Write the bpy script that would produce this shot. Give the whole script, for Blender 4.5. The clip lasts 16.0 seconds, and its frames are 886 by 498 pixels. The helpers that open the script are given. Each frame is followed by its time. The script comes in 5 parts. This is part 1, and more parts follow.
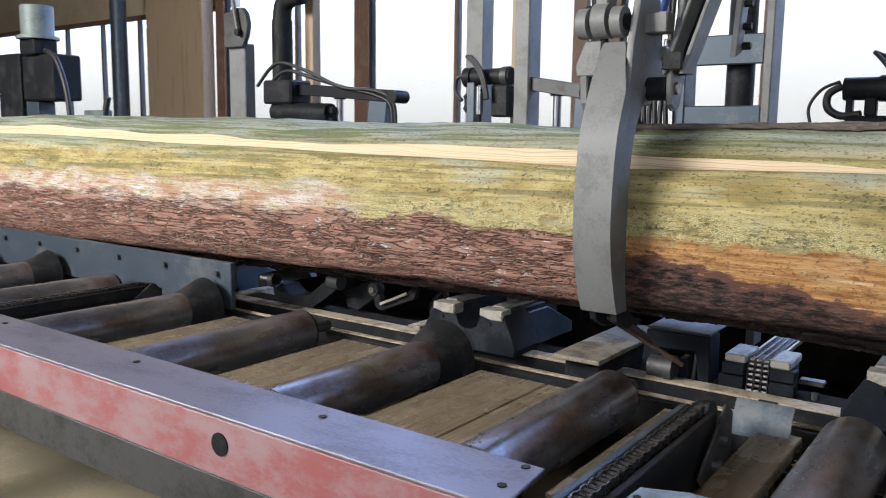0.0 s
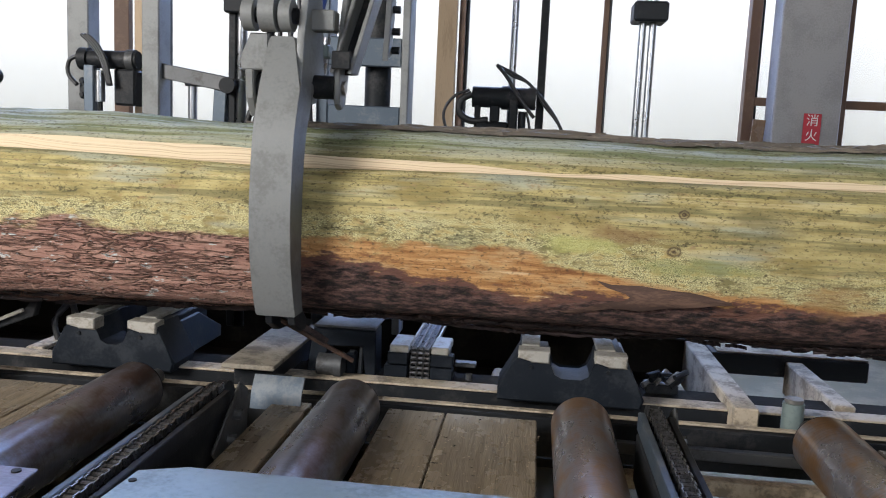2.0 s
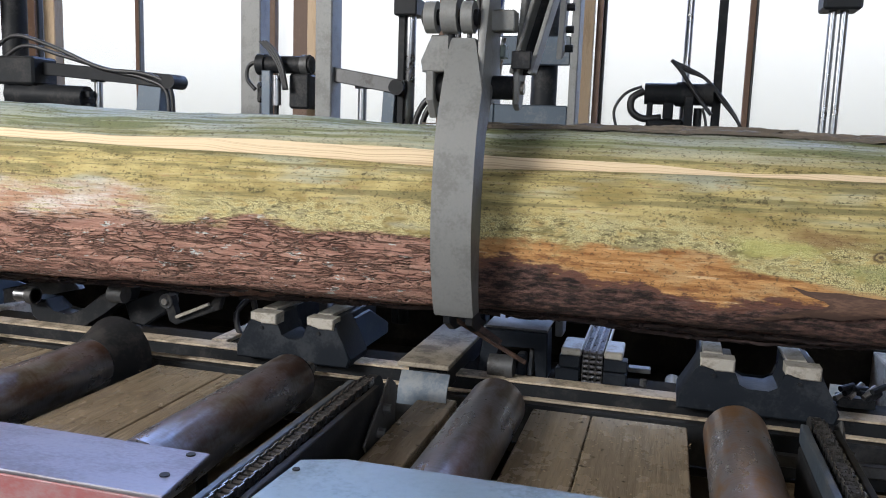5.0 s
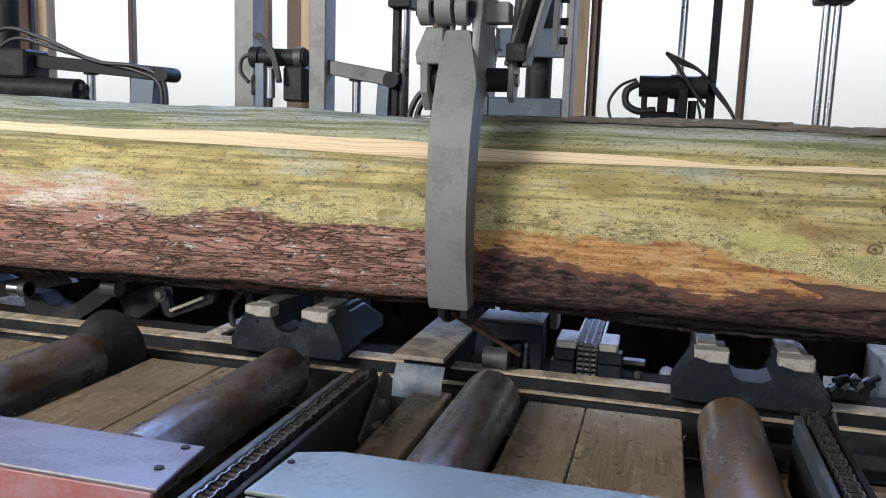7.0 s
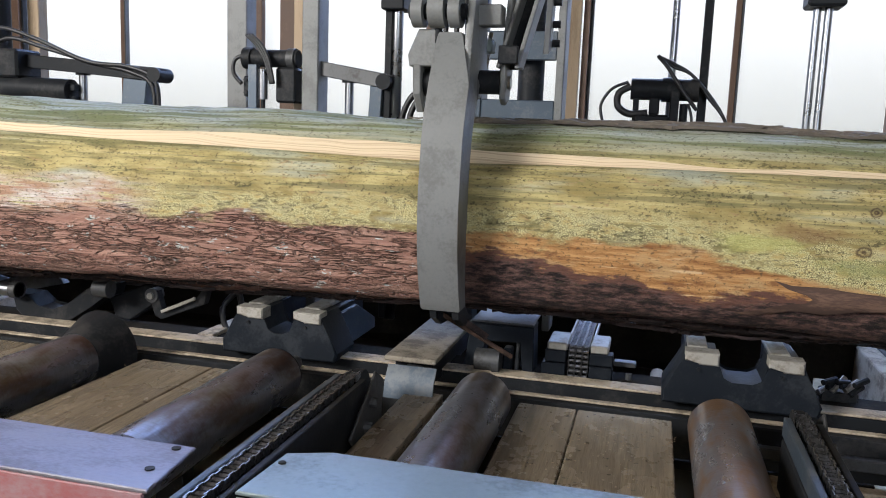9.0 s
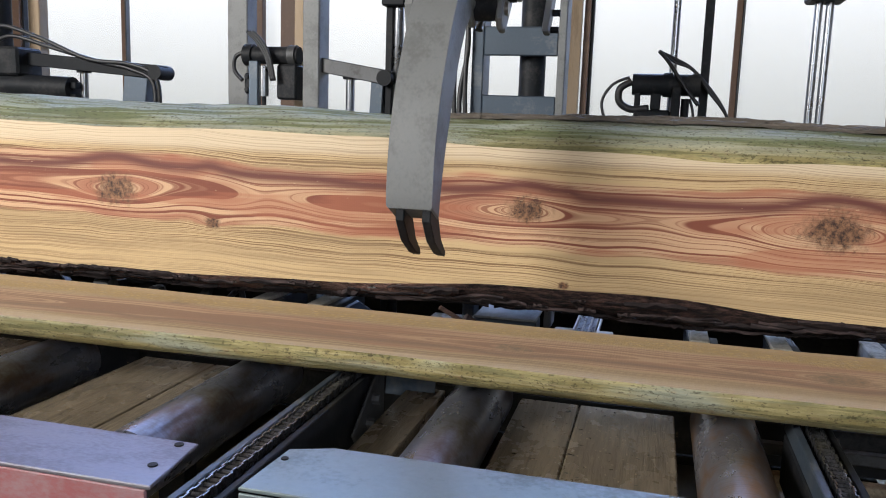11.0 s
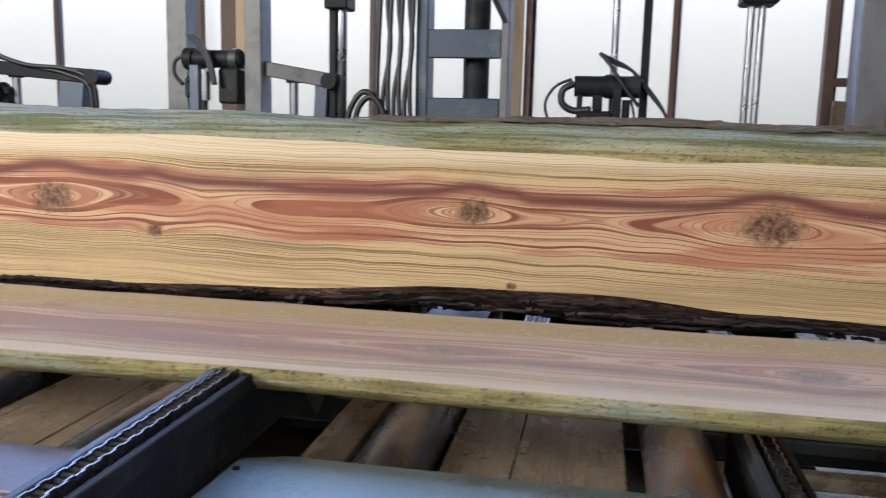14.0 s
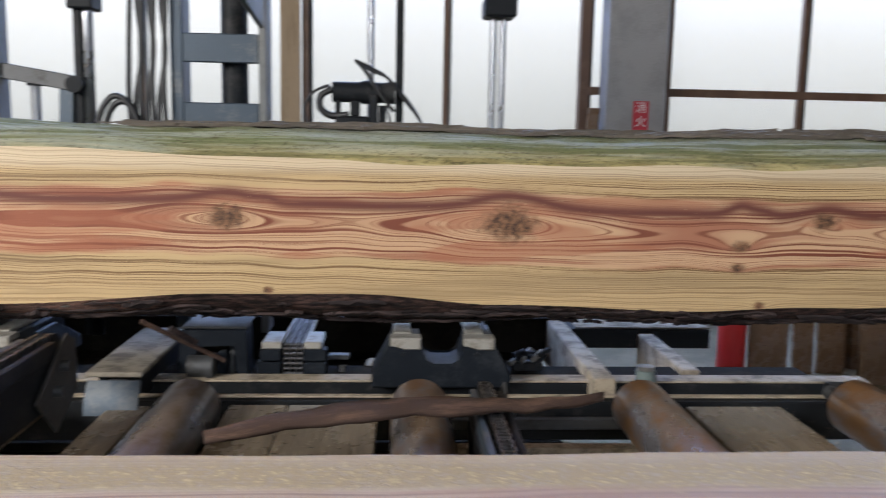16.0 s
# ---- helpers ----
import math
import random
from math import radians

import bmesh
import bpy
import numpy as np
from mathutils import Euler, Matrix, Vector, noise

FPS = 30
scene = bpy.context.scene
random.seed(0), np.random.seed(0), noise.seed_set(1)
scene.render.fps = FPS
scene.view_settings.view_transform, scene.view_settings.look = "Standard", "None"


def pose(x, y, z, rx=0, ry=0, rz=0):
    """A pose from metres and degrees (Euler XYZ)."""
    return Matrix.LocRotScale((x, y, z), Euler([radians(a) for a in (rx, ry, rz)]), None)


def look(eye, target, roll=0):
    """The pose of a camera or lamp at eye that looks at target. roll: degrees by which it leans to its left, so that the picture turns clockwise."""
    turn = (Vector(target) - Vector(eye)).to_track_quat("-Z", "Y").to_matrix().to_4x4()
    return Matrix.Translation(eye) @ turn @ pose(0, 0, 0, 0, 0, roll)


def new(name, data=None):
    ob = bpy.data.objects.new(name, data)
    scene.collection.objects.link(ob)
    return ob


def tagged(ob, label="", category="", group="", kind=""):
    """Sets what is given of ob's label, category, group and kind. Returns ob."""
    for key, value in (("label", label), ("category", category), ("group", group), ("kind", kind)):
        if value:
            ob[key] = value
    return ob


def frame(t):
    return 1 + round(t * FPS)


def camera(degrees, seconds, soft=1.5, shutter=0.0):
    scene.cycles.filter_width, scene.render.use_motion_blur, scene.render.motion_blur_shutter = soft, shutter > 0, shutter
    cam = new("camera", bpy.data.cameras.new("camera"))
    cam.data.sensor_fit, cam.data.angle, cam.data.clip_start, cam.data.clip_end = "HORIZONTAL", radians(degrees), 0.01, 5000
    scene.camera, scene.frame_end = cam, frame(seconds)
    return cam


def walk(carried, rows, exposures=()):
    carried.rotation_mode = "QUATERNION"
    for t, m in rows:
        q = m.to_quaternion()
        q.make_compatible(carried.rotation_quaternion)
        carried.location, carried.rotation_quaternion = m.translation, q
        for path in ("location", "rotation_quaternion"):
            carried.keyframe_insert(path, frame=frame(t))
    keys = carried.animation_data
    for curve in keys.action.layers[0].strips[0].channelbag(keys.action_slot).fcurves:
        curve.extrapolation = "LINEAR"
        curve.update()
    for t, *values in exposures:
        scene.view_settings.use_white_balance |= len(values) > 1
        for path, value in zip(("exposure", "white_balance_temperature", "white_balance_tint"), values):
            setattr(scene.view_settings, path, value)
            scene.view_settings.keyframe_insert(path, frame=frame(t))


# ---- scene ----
# Camera: t, x, y, z, yaw, pitch, roll
cam = camera(57.3, 16.0, soft=1.0, shutter=0.4)
ROWS = [
    (0.0, -0.535, 0.0, 1.45, 36.15, -7.97, -0.74),
    (0.5, -0.526, -0.0262, 1.4555, 32.2, -8.05, -1.01),
    (1.0, -0.468, -0.0188, 1.4514, 23.95, -8.0, -1.47),
    (1.5, -0.4029, -0.0114, 1.458, 11.46, -7.68, -2.39),
    (2.0, -0.3713, -0.0267, 1.4593, 6.57, -7.71, -2.63),
    (2.5, -0.387, -0.0266, 1.4613, 9.07, -7.76, -2.6),
    (3.0, -0.4189, -0.0255, 1.4618, 14.02, -8.0, -2.21),
    (5.5, -0.423, -0.0321, 1.4639, 15.55, -8.41, -1.93),
    (6.0, -0.4241, -0.0286, 1.4604, 15.33, -8.64, -1.86),
    (6.5, -0.4249, -0.0295, 1.4607, 15.25, -8.71, -1.86),
    (7.0, -0.4227, -0.0298, 1.4604, 15.15, -8.72, -1.91),
    (7.5, -0.4247, -0.0298, 1.4606, 15.12, -8.72, -1.96),
    (8.0, -0.4223, -0.0318, 1.4608, 15.02, -8.64, -2.03),
    (8.5, -0.4206, -0.0332, 1.4608, 14.86, -8.58, -2.11),
    (9.0, -0.4195, -0.0334, 1.4605, 14.67, -8.57, -2.16),
    (11.5, -0.4195, -0.0336, 1.4579, 14.82, -8.89, -1.8),
    (12.0, -0.4194, -0.0317, 1.4604, 14.93, -8.99, -1.62),
    (12.5, -0.4236, -0.0358, 1.4613, 15.06, -9.07, -1.46),
    (13.0, -0.4245, -0.0386, 1.4601, 14.84, -9.12, -1.41),
    (13.5, -0.4248, -0.0394, 1.4627, 13.64, -8.97, -1.36),
    (14.0, -0.4227, -0.0387, 1.4633, 10.85, -8.6, -1.38),
    (14.5, -0.3637, -0.049, 1.4618, 3.13, -7.7, -1.7),
    (15.0, -0.274, -0.0795, 1.4609, -5.12, -7.16, -1.61),
    (15.5, -0.2392, -0.0988, 1.4627, -9.22, -7.16, -1.47),
    (16.0, -0.2841, -0.0823, 1.4622, -3.23, -7.88, -1.16),
]
walk(cam, [(t, pose(x, y, z, 90 + pitch, roll, yaw)) for t, x, y, z, yaw, pitch, roll in ROWS],
     exposures=[(0, 0.08), (9.2, 0.08), (11.3, -0.15), (14.0, -0.15), (15.0, -0.15), (16.0, -0.15)])

# ---- light ----
world = bpy.data.worlds.new("sky")
scene.world = world
world.use_nodes = True
wn = world.node_tree
sky = wn.nodes.new("ShaderNodeTexSky")
sky.sky_type, sky.sun_disc = "NISHITA", False
sky.sun_elevation, sky.sun_rotation = radians(48), radians(200)
wn.links.new(sky.outputs[0], wn.nodes["Background"].inputs[0])
wn.nodes["Background"].inputs[1].default_value = 0.12


def area_light(name, eye, target, w, h, watts, colour):
    """A lamp standing in an opening of the wall: window daylight or added fill."""
    d = bpy.data.lights.new(name, "AREA")
    d.shape, d.size, d.size_y, d.energy, d.color = "RECTANGLE", w, h, watts, colour
    ob = new(name, d)
    ob.matrix_world = look(eye, target)
    return ob


area_light("window_daylight", (-5.6, -2.95, 3.85), (-1.0, 2.4, 1.1), 2.9, 1.9, 800, (1.0, 0.975, 0.945))
# fill lamp added to brighten the conveyor's front and the log's right side
area_light("small_window_daylight", (1.2, -2.95, 2.6), (0.2, 2.4, 1.0), 2.4, 1.5, 90, (0.86, 0.91, 1.0))

# ---- material helpers ----


class Graph:
    """A small builder for node materials."""

    def __init__(self, name, rough=0.6, metal=0.0):
        self.m = bpy.data.materials.new(name)
        self.m.use_nodes = True
        self.nt = self.m.node_tree
        self.b = self.nt.nodes["Principled BSDF"]
        self.b.inputs["Roughness"].default_value = rough
        self.b.inputs["Metallic"].default_value = metal
        self.tc = self.nt.nodes.new("ShaderNodeTexCoord")

    def link(self, a, b):
        self.nt.links.new(a, b)

    def put(self, sock, v):
        if isinstance(v, bpy.types.NodeSocket):
            self.link(v, sock)
        elif isinstance(v, tuple) and len(v) == 3 and sock.type == "RGBA":
            sock.default_value = (*v, 1)
        else:
            sock.default_value = v

    def coord(self, scale=(1, 1, 1), loc=(0, 0, 0), rot=(0, 0, 0)):
        n = self.nt.nodes.new("ShaderNodeMapping")
        self.link(self.tc.outputs["Object"], n.inputs[0])
        n.inputs["Scale"].default_value = scale
        n.inputs["Location"].default_value = loc
        n.inputs["Rotation"].default_value = [radians(a) for a in rot]
        return n.outputs[0]

    def axes(self):
        n = self.nt.nodes.new("ShaderNodeSeparateXYZ")
        self.link(self.tc.outputs["Object"], n.inputs[0])
        return n.outputs

    def xyz(self, x, y, z):
        n = self.nt.nodes.new("ShaderNodeCombineXYZ")
        for s, v in zip(n.inputs, (x, y, z)):
            self.put(s, v)
        return n.outputs[0]

    def math(self, op, a, b=0.0, c=0.0):
        n = self.nt.nodes.new("ShaderNodeMath")
        n.operation = op
        for s, v in zip(n.inputs, (a, b, c)):
            self.put(s, v)
        return n.outputs[0]

    def noise(self, vec, scale=5.0, detail=4.0, rough=0.55, distort=0.0):
        n = self.nt.nodes.new("ShaderNodeTexNoise")
        self.link(vec, n.inputs["Vector"])
        n.inputs["Scale"].default_value, n.inputs["Detail"].default_value = scale, detail
        n.inputs["Roughness"].default_value, n.inputs["Distortion"].default_value = rough, distort
        return n.outputs["Fac"]

    def voronoi(self, vec, scale=5.0, feature="DISTANCE_TO_EDGE"):
        n = self.nt.nodes.new("ShaderNodeTexVoronoi")
        n.feature = feature
        self.link(vec, n.inputs["Vector"])
        n.inputs["Scale"].default_value = scale
        return n.outputs["Distance"]

    def ramp(self, fac, stops):
        n = self.nt.nodes.new("ShaderNodeValToRGB")
        self.put(n.inputs[0], fac)
        e = n.color_ramp.elements
        while len(e) < len(stops):
            e.new(0.5)
        for el, (p, c) in zip(e, stops):
            el.position = p
            el.color = (*c, 1) if isinstance(c, tuple) else (c, c, c, 1)
        return n.outputs[0]

    def step(self, v, lo, hi):
        n = self.nt.nodes.new("ShaderNodeMapRange")
        n.interpolation_type = "SMOOTHSTEP"
        self.put(n.inputs[0], v)
        n.inputs[1].default_value, n.inputs[2].default_value = lo, hi
        return n.outputs[0]

    def mix(self, f, a, b, blend="MIX"):
        n = self.nt.nodes.new("ShaderNodeMix")
        n.data_type, n.blend_type = "RGBA", blend
        self.put(n.inputs[0], f)
        self.put(n.inputs[6], a)
        self.put(n.inputs[7], b)
        return n.outputs[2]

    def random(self):
        return self.nt.nodes.new("ShaderNodeObjectInfo").outputs["Random"]

    def done(self, colour, rough=None, bump=None, strength=0.3, dist=0.01, metal=None):
        self.put(self.b.inputs["Base Color"], colour)
        if rough is not None:
            self.put(self.b.inputs["Roughness"], rough)
        if metal is not None:
            self.put(self.b.inputs["Metallic"], metal)
        if bump is not None:
            n = self.nt.nodes.new("ShaderNodeBump")
            n.inputs["Strength"].default_value, n.inputs["Distance"].default_value = strength, dist
            self.link(bump, n.inputs["Height"])
            self.link(n.outputs[0], self.b.inputs["Normal"])
        return self.m


def surface(name, base, worn, rough=(0.4, 0.7), metal=0.0, scale=6.0, grain=60.0, amount=0.5, bump=0.15, stretch=(1, 1, 1), spec=0.5):
    """Paint, steel or plaster: patches of wear at one scale and grain at another."""
    g = Graph(name, metal=metal)
    g.b.inputs["Specular IOR Level"].default_value = spec
    c = g.coord(stretch)
    big = g.noise(c, scale, 6, 0.62)
    fine = g.noise(c, grain, 3, 0.6)
    f = g.step(g.math("ADD", big, g.math("MULTIPLY", g.math("SUBTRACT", fine, 0.5), 0.35)), 0.62 - amount * 0.35, 0.78 - amount * 0.2)
    col = g.mix(f, base, worn)
    col = g.mix(g.math("MULTIPLY", fine, 0.35), col, tuple(v * 0.6 for v in base))
    r = g.math("MULTIPLY_ADD", g.math("ADD", big, g.math("MULTIPLY", fine, 0.4)), rough[1] - rough[0], rough[0] - 0.2 * (rough[1] - rough[0]))
    return g.done(col, r, fine, bump, 0.002)


# ---- materials ----
GREY_PAINT = surface("grey_machine_paint", (0.155, 0.16, 0.158), (0.11, 0.112, 0.108), (0.45, 0.65), 0.0, 9, 120, 0.5, 0.08)
DARK_STEEL = surface("dark_oily_steel", (0.013, 0.0145, 0.017), (0.04, 0.039, 0.039), (0.4, 0.65), 0.06, 8, 90, 0.4, 0.2, spec=0.13)
BLUE_STEEL = surface("blue_grey_steel", (0.055, 0.075, 0.1), (0.13, 0.14, 0.15), (0.35, 0.6), 0.4, 6, 90, 0.4)
DARK_BLUE = surface("dark_blue_cast_iron", (0.011, 0.014, 0.019), (0.03, 0.034, 0.04), (0.4, 0.65), 0.05, 7, 90, 0.4, 0.2, spec=0.1)
GREY_STEEL = surface("dull_grey_steel", (0.065, 0.067, 0.07), (0.03, 0.028, 0.026), (0.4, 0.65), 0.4, 7, 90, 0.4)
WORN_STEEL = surface("bright_worn_steel", (0.34, 0.33, 0.31), (0.13, 0.11, 0.09), (0.25, 0.5), 0.8, 14, 90, 0.4)
BLUE_RAM = surface("blue_painted_ram", (0.02, 0.05, 0.2), (0.03, 0.05, 0.12), (0.3, 0.5), 0.1, 7, 90, 0.4)
SAWDUST = surface("sawdust_chips", (0.3, 0.23, 0.15), (0.14, 0.1, 0.07), (0.85, 0.95), 0.0, 30, 120, 0.6, 0.2, spec=0.2)
CHAIN = surface("oiled_chain_steel", (0.2, 0.2, 0.21), (0.05, 0.055, 0.05), (0.2, 0.4), 0.9, 40, 160, 0.5, 0.1)
CHROME = surface("chrome_rod", (0.3, 0.31, 0.33), (0.2, 0.2, 0.21), (0.22, 0.36), 1.0, 10, 60, 0.2, 0.02)
def roller_material(name, steel, rust, low):
    g = Graph(name, 0.3, 0.7)
    c = g.coord((1, 0.45, 1))
    big, rings, fine = g.noise(c, 9, 6, 0.65), g.noise(g.coord((0.6, 60, 0.6)), 2, 4, 0.7), g.noise(c, 90, 3, 0.6)
    col = g.mix(g.step(g.math("MULTIPLY_ADD", g.random(), 0.08, big), low, low + 0.2), steel, rust)
    col = g.mix(g.math("MULTIPLY", g.step(rings, 0.45, 0.65), 0.25), col, (0.06, 0.055, 0.06))
    g.b.inputs["Anisotropic"].default_value, g.b.inputs["Anisotropic Rotation"].default_value = 0.15, 0.25
    tangent = g.nt.nodes.new("ShaderNodeTangent")
    tangent.direction_type, tangent.axis = "RADIAL", "Y"
    g.link(tangent.outputs[0], g.b.inputs["Tangent"])
    return g.done(col, g.math("MULTIPLY_ADD", big, 0.08, 0.24), fine, 0.03, 0.001)


ROLLER = roller_material("roller_steel", (0.2, 0.21, 0.25), (0.1, 0.072, 0.058), 0.52)
RUSTY_ROLLER = roller_material("rusty_roller_steel", (0.26, 0.25, 0.27), (0.27, 0.15, 0.07), 0.44)
BLACK_RUBBER = surface("black_hose_rubber", (0.012, 0.012, 0.014), (0.03, 0.03, 0.032), (0.4, 0.6), 0.0, 20, 120, 0.3)
PLATE_TOP = surface("bare_plate_steel", (0.22, 0.21, 0.25), (0.15, 0.135, 0.165), (0.36, 0.6), 0.6, 3.5, 80, 0.5, 0.06, (1, 2, 1))
RED_PAINT = surface("faded_red_paint", (0.27, 0.085, 0.09), (0.29, 0.2, 0.215), (0.35, 0.6), 0.0, 6, 70, 0.7, 0.06, (1, 1, 2))
GREEN_STEEL = surface("pale_green_plate", (0.24, 0.29, 0.3), (0.14, 0.165, 0.165), (0.34, 0.55), 0.6, 4, 80, 0.45, 0.06)
CONCRETE = surface("sawdust_concrete", (0.2, 0.175, 0.12), (0.3, 0.255, 0.17), (0.85, 0.97), 0.0, 2.5, 60, 0.6, 0.4, spec=0.2)
PLASTER = surface("beige_plaster", (0.46, 0.38, 0.27), (0.38, 0.31, 0.22), (0.8, 0.95), 0.0, 2, 50, 0.5, 0.1)
COLUMN = surface("grey_column_paint", (0.33, 0.327, 0.335), (0.25, 0.25, 0.255), (0.5, 0.7), 0.0, 3, 80, 0.5, 0.06)
BROWN_FRAME = surface("brown_window_frame", (0.12, 0.065, 0.04), (0.18, 0.11, 0.07), (0.45, 0.65), 0.0, 6, 90, 0.4)
TAN_FRAME = surface("tan_timber_post", (0.34, 0.25, 0.16), (0.26, 0.19, 0.12), (0.6, 0.8), 0.0, 5, 60, 0.4, 0.15, (3, 3, 0.4))
CEILING = surface("dark_roof_boards", (0.16, 0.13, 0.1), (0.11, 0.09, 0.07), (0.8, 0.95), 0.0, 2, 40, 0.4)
EXT_RED = surface("red_enamel", (0.5, 0.02, 0.02), (0.35, 0.02, 0.02), (0.3, 0.45), 0.0, 5, 60, 0.3, 0.02)
SIGN_RED = surface("red_sign_plastic", (0.5, 0.03, 0.05), (0.42, 0.03, 0.05), (0.4, 0.5), 0.0, 5, 60, 0.3, 0.02)
SIGN_WHITE = surface("white_sign_lettering", (0.75, 0.75, 0.75), (0.68, 0.68, 0.68), (0.5, 0.6), 0.0, 5, 60, 0.3, 0.02)
DUSTY_BEAM = surface("sawdust_covered_beam", (0.42, 0.35, 0.26), (0.17, 0.14, 0.105), (0.8, 0.95), 0.0, 14, 110, 0.6, 0.4, spec=0.2)
PLANK_STEEL = surface("dusty_plank_steel", (0.25, 0.22, 0.175), (0.1, 0.088, 0.074), (0.75, 0.95), 0.0, 11, 130, 0.6, 0.25, spec=0.12)
PAD = surface("pale_worn_pad_steel", (0.36, 0.34, 0.3), (0.2, 0.175, 0.14), (0.45, 0.75), 0.3, 22, 120, 0.5, 0.2)
# near-black for parts under the log: the shade there is put into the colour
SHADE_BLACK = surface("shade_black_steel", (0.016, 0.014, 0.012), (0.035, 0.03, 0.024), (0.85, 0.98), 0.0, 6, 60, 0.4, 0.2, spec=0.05)
GREEN_CASE = surface("grey_green_motor_case", (0.16, 0.2, 0.19), (0.1, 0.12, 0.12), (0.4, 0.6), 0.1, 9, 80, 0.4)
LINER = surface("old_timber_liner", (0.2, 0.11, 0.06), (0.3, 0.19, 0.11), (0.7, 0.9), 0.0, 4, 60, 0.5, 0.2, (4, 4, 0.5))


def board_material(name, pale, dark, wet):
    """Worn deck boards, grain along y, with damp shiny patches."""
    g = Graph(name)
    c = g.coord((26, 1.6, 26))
    grain = g.step(g.noise(c, 3.0, 6, 0.7, 0.4), 0.3, 0.7)
    stain = g.noise(g.coord((1, 0.7, 1)), 7, 5, 0.6)
    col = g.mix(grain, dark, pale)
    col = g.mix(g.step(stain, 0.45, 0.7), col, wet)
    col = g.mix(g.math("MULTIPLY", g.random(), 0.35), col, dark)
    spots = g.step(g.noise(g.coord(), 60, 2, 0.5), 0.66, 0.72)
    col = g.mix(spots, col, tuple(v * 0.4 for v in dark))
    r = g.math("MULTIPLY_ADD", stain, -0.7, 0.62)
    return g.done(col, r, grain, 0.35, 0.003)


DECK = board_material("oily_deck_board", (0.31, 0.25, 0.175), (0.1, 0.08, 0.056), (0.18, 0.148, 0.11))
OFFCUT = board_material("offcut_board", (0.23, 0.14, 0.08), (0.12, 0.068, 0.038), (0.17, 0.105, 0.062))


def sawn_material(name, axis, knots, shift, dusty=0.0):
    """Flat-sawn conifer: rings of the trunk met by the plane of the saw, drawn out into eyes round the knots."""
    g = Graph(name)
    ax = g.axes()
    x, v = ax[0], ax[axis]
    if axis == 1:
        v = g.math("MULTIPLY", v, -1.0)
    wob = g.math("MULTIPLY", g.math("SUBTRACT", g.noise(g.xyz(x, shift, 0.0), 1.3, 2, 0.4), 0.5), 0.05)
    wob = g.math("MULTIPLY_ADD", x, -0.012, wob)
    depth = g.math("MULTIPLY_ADD", g.noise(g.xyz(x, shift + 4.0, 0.0), 1.0, 2, 0.45), 0.11, -0.02)
    u = g.math("ADD", g.math("SUBTRACT", v, wob), -0.012)
    wave = g.math("MULTIPLY", g.math("SUBTRACT", g.noise(g.coord((1.5, 2.5, 2.5)), 2.0, 1.5, 0.4), 0.5), 0.035)
    r = g.math("SQRT", g.math("ADD", g.math("MULTIPLY", u, u), g.math("MULTIPLY", depth, depth)))
    r = g.math("ADD", g.math("ADD", r, wave), g.math("MULTIPLY", g.noise(g.coord((4.0, 10, 10)), 1.6, 1, 0.4), 0.006))
    dark = None
    lift = 0.0
    for kx, kv, s in knots:
        dx = g.math("MULTIPLY", g.math("SUBTRACT", x, kx), 0.3)
        dv = g.math("SUBTRACT", v, kv)
        d = g.math("SQRT", g.math("ADD", g.math("MULTIPLY", dx, dx), g.math("MULTIPLY", dv, dv)))
        swell = g.math("MULTIPLY", g.math("EXPONENT", g.math("MULTIPLY", d, -1.0 / (0.8 * s))), -1.5 * s)
        r = g.math("ADD", r, swell)
        lift = g.math("ADD", g.math("MULTIPLY", g.math("EXPONENT", g.math("MULTIPLY", g.math("MULTIPLY", dx, dx), -1.0 / (s * s * 0.5))), s * 0.6), lift)
        near = g.math("SQRT", g.math("ADD", g.math("MULTIPLY", g.math("MULTIPLY", dx, dx), 5.0), g.math("MULTIPLY", dv, dv)))
        ragged = g.math("ADD", near, g.math("MULTIPLY", g.math("SUBTRACT", g.noise(g.coord(), 38, 5, 0.75), 0.5), s * 1.8))
        k = g.math("SUBTRACT", 1.0, g.step(ragged, s * 0.4, s * 1.15))
        dark = k if dark is None else g.math("MAXIMUM", dark, k)
    heart = g.math("SUBTRACT", 1.0, g.step(g.math("ADD", r, g.math("MULTIPLY", g.noise(g.coord((1.5, 8, 8)), 3, 3, 0.6), 0.03)), 0.112, 0.128))
    # growth rings of uneven width: a run of noise along the radius alone
    lines = g.math("MULTIPLY_ADD", g.noise(g.xyz(g.math("MULTIPLY", r, 330.0), g.math("MULTIPLY", x, 0.5), shift), 1.0, 2, 0.6), 4.0, -2.0)
    rings = g.noise(g.xyz(g.math("MULTIPLY", r, 90.0), g.math("MULTIPLY", x, 0.3), shift + 7.0), 1.0, 1.5, 0.5)
    zones = g.noise(g.xyz(g.math("MULTIPLY", r, 24.0), g.math("MULTIPLY", x, 1.2), shift + 3.0), 1.0, 2, 0.5)
    tone = g.noise(g.coord((0.5, 9, 9)), 2.5, 4, 0.6)
    fade = g.math("MULTIPLY_ADD", g.step(v, -0.2, -0.1), 0.5, 0.5)
    fade = g.math("MULTIPLY", fade, g.step(g.noise(g.coord((0.4, 5, 5), (1, 2, 3)), 3, 3, 0.5), 0.12, 0.42))
    sap = g.mix(g.math("MULTIPLY", g.step(lines, -0.05, 0.3), fade), (0.53, 0.375, 0.195), (0.17, 0.09, 0.038))
    sap = g.mix(g.math("MULTIPLY", g.step(tone, 0.45, 0.68), 0.6), sap, (0.3, 0.205, 0.105))
    red = g.mix(g.math("MULTIPLY", g.step(zones, 0.5, 0.62), 0.85), (0.55, 0.345, 0.2), (0.32, 0.115, 0.065))
